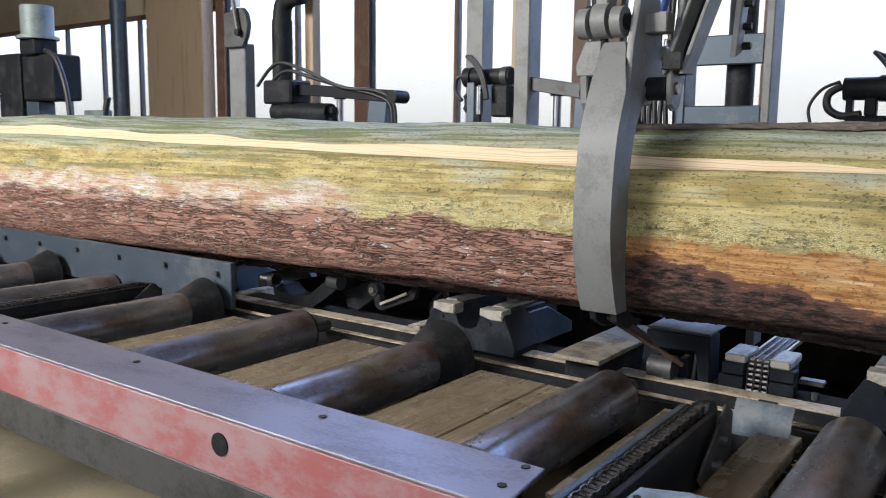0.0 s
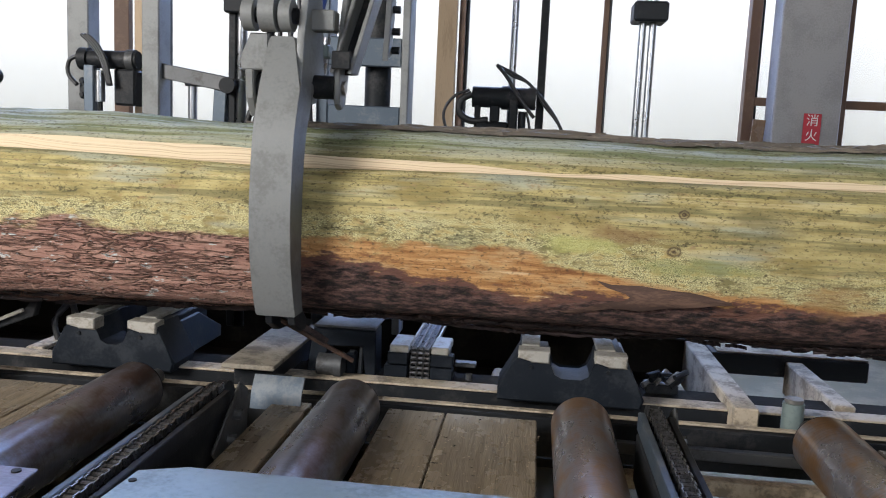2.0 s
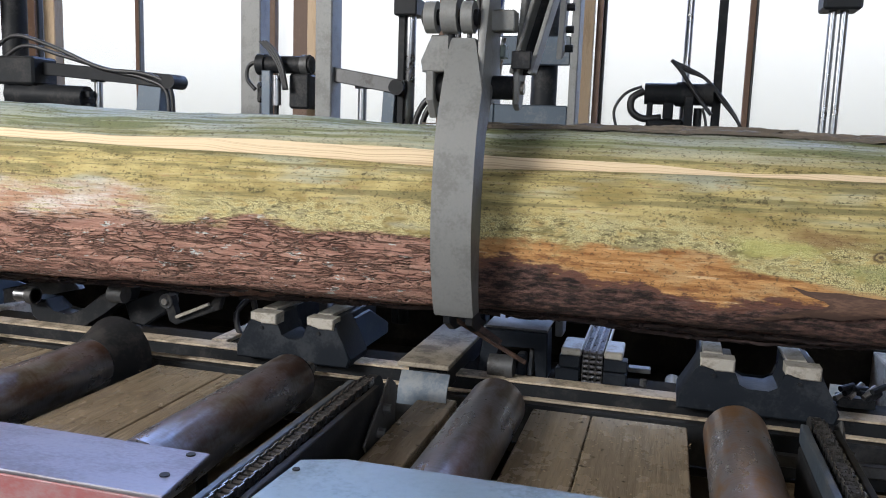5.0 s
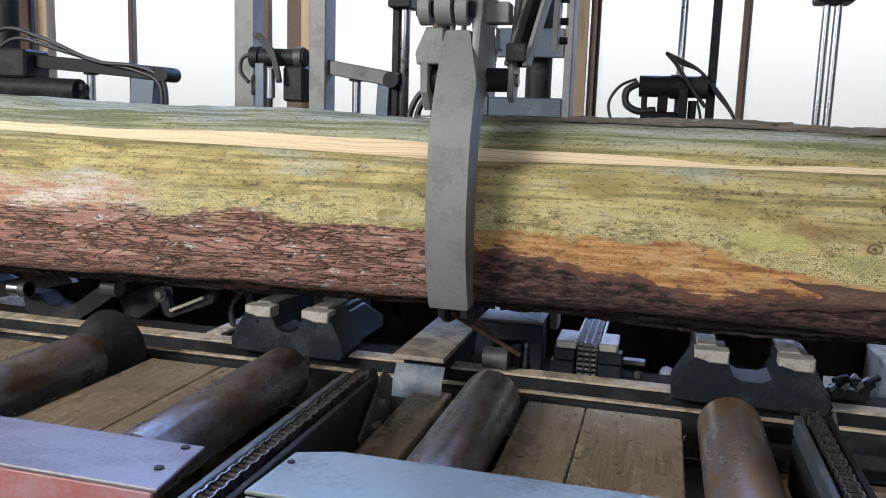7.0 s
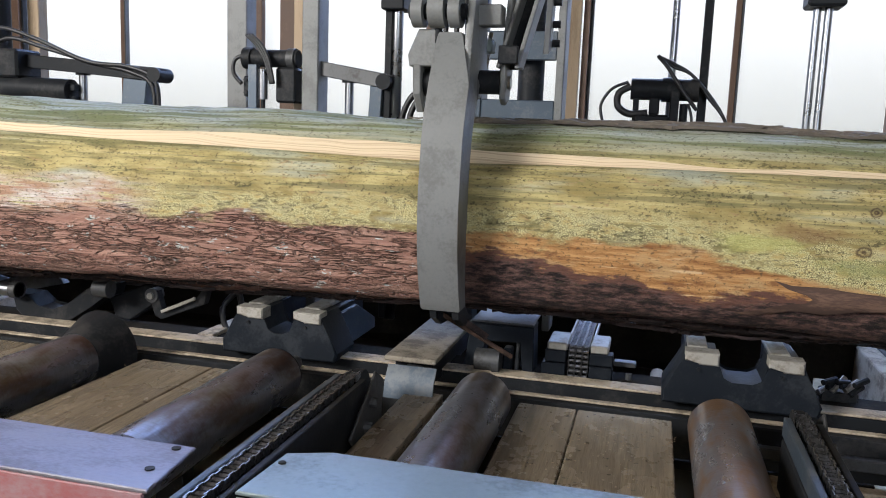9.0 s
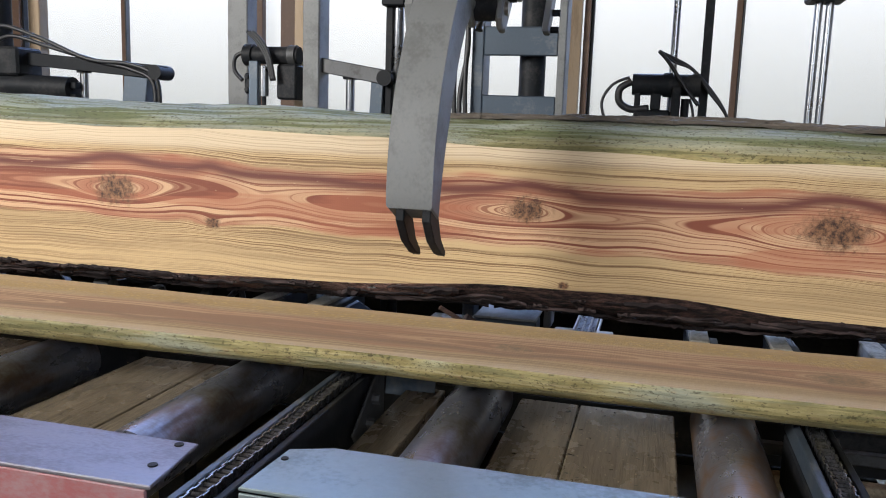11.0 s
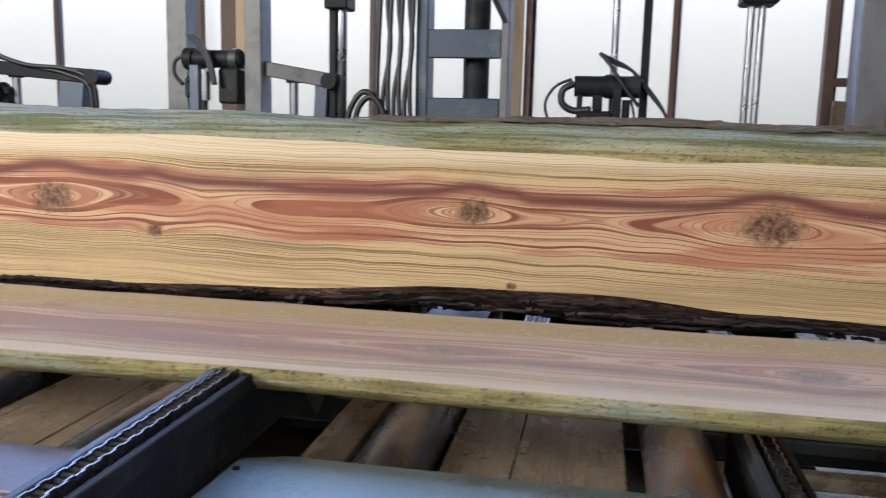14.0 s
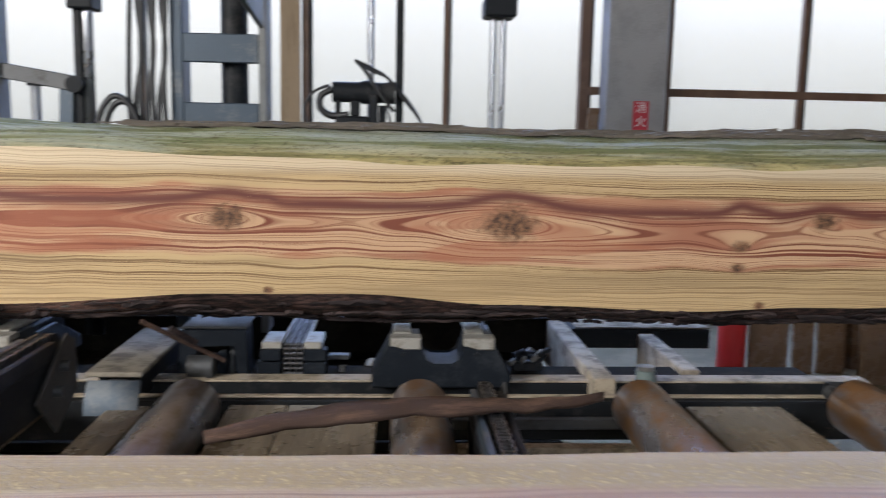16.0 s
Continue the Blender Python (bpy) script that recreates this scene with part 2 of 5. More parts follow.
    red = g.mix(g.step(rings, 0.53, 0.6), red, (0.19, 0.055, 0.03))
    red = g.mix(g.math("MULTIPLY", g.step(lines, 0.1, 0.5), 0.8), red, (0.2, 0.064, 0.034))
    red = g.mix(g.math("MULTIPLY", g.step(g.noise(g.coord((0.9, 9, 9), (0, 0.3, 0.7)), 2.2, 2, 0.5), 0.52, 0.6), 0.55), red, (0.36, 0.125, 0.065))
    col = g.mix(heart, sap, red)
    vs = g.math("SUBTRACT", g.math("SUBTRACT", g.math("SUBTRACT", u, 0.056), lift), g.math("MULTIPLY", wave, 0.4))
    streak = g.math("EXPONENT", g.math("MULTIPLY", g.math("MULTIPLY", vs, vs), -2600.0))
    streak = g.math("MULTIPLY", streak, g.step(g.noise(g.coord((1.0, 14, 14)), 2.4, 4, 0.65), 0.2, 0.42))
    col = g.mix(streak, col, (0.13, 0.04, 0.028))
    edge = g.step(v, 0.15, 0.185)
    col = g.mix(g.math("MULTIPLY", edge, g.math("MULTIPLY_ADD", g.step(lines, 0.0, 0.5), -0.3, 0.9)), col, (0.62, 0.5, 0.34))
    if dark is not None:
        gnarl = g.mix(g.step(g.noise(g.coord(), 55, 4, 0.75), 0.35, 0.65), (0.03, 0.014, 0.01), (0.26, 0.13, 0.065))
        col = g.mix(dark, col, gnarl)
    dust = g.step(g.noise(g.coord((1, 3, 3)), 30, 4, 0.75), 0.64, 0.7)
    dust = g.math("MULTIPLY", dust, g.step(g.noise(g.coord((0.7, 1, 1)), 4, 2, 0.5), 0.45, 0.6))
    col = g.mix(g.math("MULTIPLY", dust, 0.6), col, (0.66, 0.48, 0.27))
    if dusty:
        col = g.mix(0.4, col, (0.46, 0.375, 0.29))
        vd = g.math("ADD", g.math("ADD", v, wave), g.math("MULTIPLY", g.noise(g.coord((1, 2, 2), (3, 0, 0)), 7, 4, 0.6), 0.05))
        far = g.math("MULTIPLY", g.math("SUBTRACT", 1.0, g.step(vd, -0.085, -0.045)), g.math("MULTIPLY_ADD", g.step(vd, -0.16, -0.12), 0.65, 0.35))
        grit = g.noise(g.coord((1.0, 1.6, 1.6), (4, 0, 0)), 55, 4, 0.7)
        veil = g.math("MULTIPLY", g.math("MULTIPLY_ADD", far, 0.85, 0.14), g.math("MULTIPLY", g.step(grit, 0.34, 0.56), dusty))
        col = g.mix(g.math("MULTIPLY", far, 0.65), col, (0.42, 0.32, 0.19))
        col = g.mix(veil, col, g.mix(g.step(grit, 0.5, 0.7), (0.4, 0.29, 0.14), (0.66, 0.5, 0.26)))
    saw = g.math("SINE", g.math("MULTIPLY", x, 900.0))
    h = g.math("ADD", g.math("MULTIPLY_ADD", lines, 0.25, g.math("MULTIPLY", saw, 0.12)), g.noise(g.coord((1, 6, 6)), 50, 3, 0.7))
    g.b.inputs["Specular IOR Level"].default_value = 0.35 + 0.05 * dusty
    if dusty:
        h = g.math("ADD", h, g.math("MULTIPLY", veil, g.math("MULTIPLY", grit, 5.0)))
    rough = g.math("MULTIPLY_ADD", veil, 0.35, 0.56) if dusty else 0.55
    return g.done(col, rough, h, 0.25, 0.002)


LOG_FACE = sawn_material("sawn_log_face", 2, [(-2.124, 0.019, 0.055), (-1.774, -0.069, 0.022), (-0.769, 0.03, 0.045), (0.05, 0.025, 0.062), (0.744, -0.035, 0.022), (0.739, -0.1, 0.02), (1.0, 0.043, 0.032), (1.4, 0.005, 0.055), (-0.651, -0.179, 0.012), (0.811, -0.215, 0.014), (-3.1, 0.02, 0.05), (-4.2, -0.03, 0.04)], 0.0)
SLAB_FACE = sawn_material("sawn_slab_face", 1, [(-0.726, 0.03, 0.04), (0.02, 0.02, 0.055), (0.57, -0.05, 0.03), (-1.72, -0.1, 0.03), (-2.9, 0.0, 0.05)], 9.0, 0.85)


PATCHES = [(-0.04, 0.067, 0.12, 0.03, (0.19, 0.1, 0.045)), (0.33, 0.119, 0.13, 0.045, (0.12, 0.105, 0.05)), (-0.145, 0.035, 0.13, 0.035, (0.4, 0.4, 0.13)), (0.525, -0.078, 0.1, 0.06, (0.24, 0.13, 0.05)), (0.17, -0.011, 0.2, 0.03, (0.2, 0.22, 0.07))]


def bark_material(name, axis, off):
    """Weathered trunk: moss on the upper flank, fibrous red bark and bare orange wood below."""
    g = Graph(name, 0.85)
    ax = g.axes()
    x, v = ax[0], ax[axis]
    if axis == 1:
        v = g.math("MULTIPLY", v, -1.0)
    v = g.math("SUBTRACT", v, off)
    warp = g.math("MULTIPLY", g.math("SUBTRACT", g.noise(g.coord((2.0, 6, 6)), 2.0, 5, 0.6), 0.5), 0.16)
    vv = g.math("ADD", v, warp)
    streak = g.noise(g.coord((2.2, 30, 30)), 2.5, 6, 0.65, 0.3)
    blot = g.noise(g.coord((1.2, 3, 3)), 5, 6, 0.65)
    fleck = g.noise(g.coord((2.0, 5, 5), (2, 5, 1)), 9, 5, 0.7)
    speck = g.noise(g.coord((1, 1.6, 1.6)), 85, 3, 0.65)
    moss = g.mix(g.step(blot, 0.35, 0.65), (0.25, 0.195, 0.07), (0.44, 0.365, 0.16))
    moss = g.mix(g.math("MULTIPLY", g.step(streak, 0.5, 0.68), 0.75), moss, (0.155, 0.15, 0.065))
    moss = g.mix(g.math("MULTIPLY", g.step(g.noise(g.coord((0.8, 4, 4), (3, 1, 0)), 3, 3, 0.5), 0.54, 0.7), 0.6), moss, (0.33, 0.37, 0.32))
    moss = g.mix(g.math("MULTIPLY", g.step(fleck, 0.58, 0.68), 0.75), moss, (0.3, 0.2, 0.1))
    long = g.noise(g.coord((0.5, 13, 13), (2, 0, 4)), 3.0, 5, 0.6, 0.4)
    moss = g.mix(g.math("MULTIPLY", g.step(long, 0.5, 0.6), 0.75), moss, (0.15, 0.135, 0.06))
    moss = g.mix(g.math("MULTIPLY", g.math("SUBTRACT", 1.0, g.step(long, 0.34, 0.44)), 0.5), moss, (0.54, 0.45, 0.25))
    crest = g.step(v, 0.19, 0.26)
    moss = g.mix(g.math("MULTIPLY", crest, 0.75), moss, g.mix(g.step(long, 0.4, 0.6), (0.29, 0.34, 0.31), (0.13, 0.16, 0.075)))
    cracks = g.math("ADD", g.voronoi(g.coord((1, 1.4, 1.4)), 165), g.math("MULTIPLY", g.math("SUBTRACT", fleck, 0.5), 0.25))
    lichen = g.mix(g.step(cracks, 0.0, 0.13), (0.05, 0.042, 0.02), (0.54, 0.49, 0.25))
    lichen = g.mix(g.math("MULTIPLY", g.step(fleck, 0.5, 0.65), 0.6), lichen, (0.36, 0.24, 0.07))
    fall = g.math("MULTIPLY", g.step(x, -0.45, 0.5), 0.1)
    vv = g.math("ADD", vv, fall)
    band = g.math("MULTIPLY", g.step(vv, -0.02, 0.02), g.math("SUBTRACT", 1.0, g.step(vv, 0.06, 0.11)))
    moss = g.mix(g.math("MULTIPLY", g.math("MULTIPLY", band, g.step(blot, 0.34, 0.46)), g.step(fleck, 0.36, 0.5)), moss, lichen)
    bark = g.mix(g.step(streak, 0.3, 0.7), (0.19, 0.09, 0.068), (0.4, 0.235, 0.18))
    bark = g.mix(g.math("MULTIPLY", g.step(blot, 0.48, 0.64), 0.6), bark, (0.27, 0.165, 0.125))
    bark = g.mix(g.math("MULTIPLY", g.step(fleck, 0.61, 0.64), 0.85), bark, (0.5, 0.56, 0.54))
    fibre = g.noise(g.coord((5.0, 110, 110)), 2.2, 4, 0.7)
    bend = g.math("MULTIPLY_ADD", g.noise(g.coord((2.5, 7, 7)), 2.2, 4, 0.6), 0.06, v)
    cells = g.xyz(g.math("MULTIPLY", x, 13.0), g.math("MULTIPLY", bend, 84.0), 0.0)
    n1 = g.math("ADD", g.voronoi(cells, 1.0), g.math("MULTIPLY", g.step(g.noise(g.coord((1.5, 4, 4), (2, 2, 7)), 5, 3, 0.6), 0.44, 0.62), 0.3))
    n2 = g.math("ABSOLUTE", g.math("SUBTRACT", g.noise(g.coord((1.8, 17, 17), (7, 3, 2)), 2.6, 3, 0.6, 0.6), 0.5))
    split = g.math("MINIMUM", g.math("MULTIPLY", n1, 0.35), n2)
    plate_tone = g.noise(g.xyz(g.math("MULTIPLY", x, 9.0), g.math("MULTIPLY", bend, 30.0), 3.0), 1.0, 1, 0.5)
    bark = g.mix(g.math("MULTIPLY", g.step(plate_tone, 0.4, 0.65), 0.5), bark, (0.26, 0.13, 0.1))
    bark = g.mix(g.math("MULTIPLY", fibre, 0.25), bark, (0.13, 0.06, 0.045))
    bark = g.mix(g.step(split, 0.001, 0.016), (0.05, 0.026, 0.02), bark)
    bare = g.mix(g.step(streak, 0.25, 0.75), (0.2, 0.08, 0.022), (0.52, 0.29, 0.115))
    bare = g.mix(g.math("MULTIPLY", g.step(blot, 0.5, 0.62), 0.5), bare, (0.45, 0.32, 0.16))
    bare = g.mix(g.math("MULTIPLY", g.step(fleck, 0.52, 0.66), 0.7), bare, (0.13, 0.05, 0.02))
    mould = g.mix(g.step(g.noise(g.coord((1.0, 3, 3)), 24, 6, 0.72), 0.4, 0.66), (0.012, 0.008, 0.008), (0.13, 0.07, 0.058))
    xb = g.math("DIVIDE", g.math("ADD", x, 0.8), 0.3)
    chunk = g.math("MULTIPLY", g.math("EXPONENT", g.math("MULTIPLY", g.math("MULTIPLY", xb, xb), -1.0)), 0.07)
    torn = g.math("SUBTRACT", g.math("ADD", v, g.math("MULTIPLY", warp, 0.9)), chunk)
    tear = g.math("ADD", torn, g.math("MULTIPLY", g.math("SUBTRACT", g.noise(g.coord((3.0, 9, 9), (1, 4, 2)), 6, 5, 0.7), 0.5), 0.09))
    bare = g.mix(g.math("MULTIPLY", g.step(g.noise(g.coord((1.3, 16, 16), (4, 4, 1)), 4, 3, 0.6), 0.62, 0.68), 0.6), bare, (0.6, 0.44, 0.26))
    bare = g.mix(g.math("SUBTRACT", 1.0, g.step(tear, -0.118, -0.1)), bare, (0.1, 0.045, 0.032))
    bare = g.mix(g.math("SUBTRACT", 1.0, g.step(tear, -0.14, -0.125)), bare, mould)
    right = g.step(g.math("ADD", x, g.math("MULTIPLY", warp, 1.5)), -1.02, -0.92)
    dots = g.math("MULTIPLY", g.step(g.noise(g.coord((1, 1.4, 1.4), (5, 5, 5)), 60, 4, 0.7), 0.54, 0.58), g.step(g.noise(g.coord((1.0, 3, 3), (6, 1, 2)), 6, 3, 0.6), 0.47, 0.56))
    moss = g.mix(g.math("MULTIPLY", g.math("MULTIPLY", dots, g.step(streak, 0.4, 0.58)), 0.8), moss, (0.07, 0.06, 0.025))
    low = g.mix(right, bark, bare)
    pale = g.mix(g.step(g.math("ADD", g.math("MULTIPLY", streak, 0.5), g.math("MULTIPLY", blot, 0.5)), 0.4, 0.58), (0.58, 0.54, 0.51), (0.34, 0.2, 0.13))
    left = g.math("MULTIPLY", g.math("SUBTRACT", 1.0, g.step(g.math("ADD", x, warp), -2.1, -1.85)), g.step(vv, -0.04, 0.02))
    col = g.mix(g.step(vv, -0.005, 0.02), low, moss)
    left = g.math("MULTIPLY", left, g.math("SUBTRACT", 1.0, g.step(vv, 0.06, 0.12)))
    col = g.mix(g.math("MULTIPLY", left, g.step(streak, 0.35, 0.5)), col, pale)
    col = g.mix(g.math("MULTIPLY", g.step(speck, 0.57, 0.65), 0.62), col, (0.045, 0.035, 0.02))
    woody = g.math("MULTIPLY", g.math("SUBTRACT", 1.0, g.step(vv, -0.01, 0.02)), g.math("SUBTRACT", 1.0, right))
    plates = g.math("MULTIPLY", g.math("MULTIPLY", g.step(split, 0.0, 0.05), 1.2), woody)
    crust = g.math("MULTIPLY", g.math("SUBTRACT", 1.0, g.step(torn, -0.145, -0.12)), g.noise(g.coord((1, 1.5, 1.5)), 30, 5, 0.75))
    for kx, kv, kr in ((-1.86, -0.148, 0.03), (0.12, 0.13, 0.016), (0.1, 0.03, 0.02), (-3.2, -0.1, 0.03)):
        dx = g.math("MULTIPLY", g.math("SUBTRACT", x, kx), 0.75)
        dv = g.math("SUBTRACT", v, kv)
        d = g.math("SQRT", g.math("ADD", g.math("MULTIPLY", dx, dx), g.math("MULTIPLY", dv, dv)))
        d = g.math("ADD", d, g.math("MULTIPLY", g.math("SUBTRACT", g.noise(g.coord(), 30, 4, 0.7), 0.5), kr * 0.9))
        ring = g.math("MULTIPLY_ADD", g.math("SINE", g.math("MULTIPLY", d, 4.0 * math.pi / kr)), 0.3, 0.6)
        col = g.mix(g.math("MULTIPLY", g.math("SUBTRACT", 1.0, g.step(d, kr * 0.5, kr)), ring), col, (0.05, 0.028, 0.018))
    # knots with brown scars, a dark weathered patch and fresh algae
    for kx, kv, kw, kh, tint in PATCHES:
        dx = g.math("DIVIDE", g.math("SUBTRACT", x, kx), kw)
        dv = g.math("DIVIDE", g.math("SUBTRACT", v, kv), kh)
        d = g.math("SQRT", g.math("ADD", g.math("MULTIPLY", dx, dx), g.math("MULTIPLY", dv, dv)))
        d = g.math("ADD", d, g.math("MULTIPLY", g.math("SUBTRACT", g.noise(g.coord((1.2, 3, 3), (kx, 0, 0)), 11, 5, 0.7), 0.5), 2.2))
        col = g.mix(g.math("MULTIPLY", g.math("SUBTRACT", 1.0, g.step(d, 0.25, 1.1)), 0.6), col, tint)
    h = g.math("ADD", g.math("MULTIPLY", streak, 0.5), g.math("ADD", plates, g.math("MULTIPLY", speck, 0.3)))
    h = g.math("ADD", h, g.math("MULTIPLY", crust, 1.6))
    g.b.inputs["Specular IOR Level"].default_value = 0.3
    return g.done(col, 0.75, h, 0.85, 0.012)


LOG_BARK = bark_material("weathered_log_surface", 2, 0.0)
SLAB_BARK = bark_material("weathered_slab_surface", 1, 0.0)
LOOSE_BARK = surface("loose_grey_brown_bark", (0.09, 0.075, 0.06), (0.17, 0.14, 0.11), (0.8, 0.95), 0.0, 10, 90, 0.5, 0.5, (0.4, 3, 3))
DARK_BARK = surface("dark_hanging_bark", (0.02, 0.014, 0.014), (0.075, 0.05, 0.046), (0.8, 0.95), 0.0, 16, 120, 0.5, 0.6, (0.5, 2, 2), spec=0.3)
TORN_BARK = surface("torn_brown_bark", (0.07, 0.042, 0.032), (0.17, 0.1, 0.07), (0.8, 0.95), 0.0, 9, 120, 0.5, 0.5, (0.5, 3, 3), spec=0.3)
g = Graph("log_end_grain", 0.85)
a3 = g.axes()
rr = g.math("SQRT", g.math("ADD", g.math("MULTIPLY", a3[1], a3[1]), g.math("MULTIPLY", a3[2], a3[2])))
END_GRAIN = g.done(g.mix(g.step(g.math("SINE", g.math("MULTIPLY", rr, 500.0)), -0.2, 0.9), (0.5, 0.34, 0.19), (0.27, 0.12, 0.06)), 0.85, rr, 0.2)

# frosted window glass and the bright day behind it
g = Graph("frosted_pane", 0.35)
g.b.inputs["Base Color"].default_value = (0.95, 0.96, 0.97, 1)
clear = g.nt.nodes.new("ShaderNodeBsdfTransparent")
clear.inputs[0].default_value = (0.97, 0.975, 0.98, 1)
mixer = g.nt.nodes.new("ShaderNodeMixShader")
g.put(mixer.inputs[0], g.math("MULTIPLY_ADD", g.voronoi(g.coord((1, 1, 1), rot=(0, 45, 0)), 45), 0.12, 0.1))
g.link(clear.outputs[0], mixer.inputs[1])
g.link(g.b.outputs[0], mixer.inputs[2])
g.link(mixer.outputs[0], g.nt.nodes["Material Output"].inputs[0])
GLASS = g.m
g = Graph("bright_day")
em = g.nt.nodes.new("ShaderNodeEmission")
g.link(g.ramp(g.math("MULTIPLY_ADD", g.axes()[2], 0.1475, 0.0767), [(0.0, (0.0138, 0.0142, 0.0133)), (0.29, (0.0195, 0.0199, 0.0194)), (0.36, (0.024, 0.0245, 0.0243)), (0.45, (0.0305, 0.031, 0.0313)), (0.52, (0.037, 0.0382, 0.0405)), (0.64, (0.075, 0.11, 0.2)), (0.95, (0.15, 0.22, 0.42))]), em.inputs[0])
em.inputs[1].default_value = 38.0
g.link(em.outputs[0], g.nt.nodes["Material Output"].inputs[0])
DAY = g.m

# ---- mesh helpers ----


def link_mesh(name, bm, material, smooth=False):
    me = bpy.data.meshes.new(name)
    bmesh.ops.recalc_face_normals(bm, faces=bm.faces)
    bm.to_mesh(me)
    bm.free()
    me.materials.append(material)
    for p in me.polygons:
        p.use_smooth = True
    if not smooth:
        me.set_sharp_from_angle(angle=radians(32))
    return new(name, me)


def part(name, bm, material, parent, label="", smooth=False):
    ob = link_mesh(name, bm, material, smooth)
    ob.parent = parent
    if label:
        tagged(ob, label)
    return ob


def box(x0, x1, y0, y1, z0, z1, bevel=0.004, bm=None):
    bm = bm or bmesh.new()
    vs = bmesh.ops.create_cube(bm, size=1)["verts"]
    for v in vs:
        v.co = ((x0 + x1) / 2 + v.co.x * (x1 - x0), (y0 + y1) / 2 + v.co.y * (y1 - y0), (z0 + z1) / 2 + v.co.z * (z1 - z0))
    if bevel:
        es = list({e for v in vs for e in v.link_edges})
        bmesh.ops.bevel(bm, geom=es, offset=bevel, segments=1, affect="EDGES")
    return bm


def rod(p, q, r, seg=16, r2=None, bm=None):
    bm = bm or bmesh.new()
    p, q = Vector(p), Vector(q)
    d = q - p
    m = Matrix.Translation((p + q) / 2) @ d.to_track_quat("Z", "Y").to_matrix().to_4x4()
    bmesh.ops.create_cone(bm, cap_ends=True, segments=seg, radius1=r, radius2=r if r2 is None else r2, depth=d.length, matrix=m)
    return bm


def beam(p, q, w, h, bevel=0.003, bm=None):
    """A bar of section w x h from p to q."""
    bm = bm or bmesh.new()
    p, q = Vector(p), Vector(q)
    d = q - p
    t = bmesh.new()
    box(-w / 2, w / 2, -h / 2, h / 2, -d.length / 2, d.length / 2, bevel, t)
    t.transform(Matrix.Translation((p + q) / 2) @ d.to_track_quat("Z", "Y").to_matrix().to_4x4())
    me = bpy.data.meshes.new("t")
    t.to_mesh(me)
    t.free()
    bm.from_mesh(me)
    bpy.data.meshes.remove(me)
    return bm


def prism(pts, axis, a, b, bevel=0.003, bm=None):
    """A flat outline (two coordinates) drawn out along an axis from a to b."""
    bm = bm or bmesh.new()

    def at(u, v, w):
        return {"x": (w, u, v), "y": (u, w, v), "z": (u, v, w)}[axis]

    lo, hi = [bm.verts.new(at(u, v, a)) for u, v in pts], [bm.verts.new(at(u, v, b)) for u, v in pts]
    fs = [bm.faces.new(lo), bm.faces.new(hi)]
    for i in range(len(pts)):
        j = (i + 1) % len(pts)
        fs.append(bm.faces.new((lo[i], lo[j], hi[j], hi[i])))
    if bevel:
        bmesh.ops.bevel(bm, geom=list({e for f in fs[:2] for e in f.edges}), offset=bevel, segments=1, affect="EDGES")
    return bm


def tube(pts, r, seg=8, bm=None):
    """A hose along a smooth line through the points."""
    bm = bm or bmesh.new()
    P = [Vector(p) for p in pts]
    line = []
    for i in range(len(P) - 1):
        a, b, c, d = P[max(i - 1, 0)], P[i], P[i + 1], P[min(i + 2, len(P) - 1)]
        for k in range(6):
            t = k / 6
            line.append(0.5 * (2 * b + (c - a) * t + (2 * a - 5 * b + 4 * c - d) * t * t + (3 * b - a - 3 * c + d) * t ** 3))
    line.append(P[-1])
    rings = []
    for i, p in enumerate(line):
        d = (line[min(i + 1, len(line) - 1)] - line[max(i - 1, 0)]).normalized()
        s = d.cross(Vector((0.31, 0.2, 0.93))).normalized()
        u = d.cross(s)
        rings.append([bm.verts.new(p + r * (math.cos(a) * s + math.sin(a) * u)) for a in [2 * math.pi * k / seg for k in range(seg)]])
    for a, b in zip(rings, rings[1:]):
        for k in range(seg):
            bm.faces.new((a[k], a[(k + 1) % seg], b[(k + 1) % seg], b[k]))
    bm.faces.new(rings[0])
    bm.faces.new(rings[-1])
    return bm


def empty(name, label, category, group="", kind="", at=(0, 0, 0)):
    ob = new(name)
    ob.location = at
    return tagged(ob, label, category, group, kind)


def structure(name, bm, material, label, smooth=False):
    return tagged(link_mesh(name, bm, material, smooth), label, name.split("_")[0], kind="structure")


# ---- building ----
WALL = 6.6
structure("floor", box(-16, 8, -3.2, 6.9, -0.1, 0.0, 0), CONCRETE, "sawdust-strewn concrete mill floor")
structure("ceiling", box(-16, 8, -3.2, 6.9, 6.6, 6.7, 0), CEILING, "dark boarded roof of the mill")
structure("wall_east", box(8, 8.15, -3.2, 6.9, 0, 6.6, 0), PLASTER, "beige plastered end wall")
structure("wall_west", box(-16.15, -16, -3.2, 6.9, 0, 6.6, 0), PLASTER, "beige plastered end wall")
bm = box(-16, -7.1, -3.2, -3.05, 0, 6.6, 0)
box(-4.1, -0.1, -3.2, -3.05, 0, 6.6, 0, bm)
box(2.5, 8, -3.2, -3.05, 0, 6.6, 0, bm)
box(-7.1, -4.1, -3.2, -3.05, 4.85, 6.6, 0, bm)
box(-7.1, -4.1, -3.2, -3.05, 0, 2.85, 0, bm)
box(-0.1, 2.5, -3.2, -3.05, 3.45, 6.6, 0, bm)
box(-0.1, 2.5, -3.2, -3.05, 0, 1.7, 0, bm)
structure("wall_south", bm, PLASTER, "plastered wall with a high window and an added opening for fill light")
bm = box(-16, 8, WALL + 0.05, WALL + 0.2, 0, 0.85, 0)
box(-16, -8.6, WALL + 0.05, WALL + 0.2, 2.98, 5.75, 0, bm)
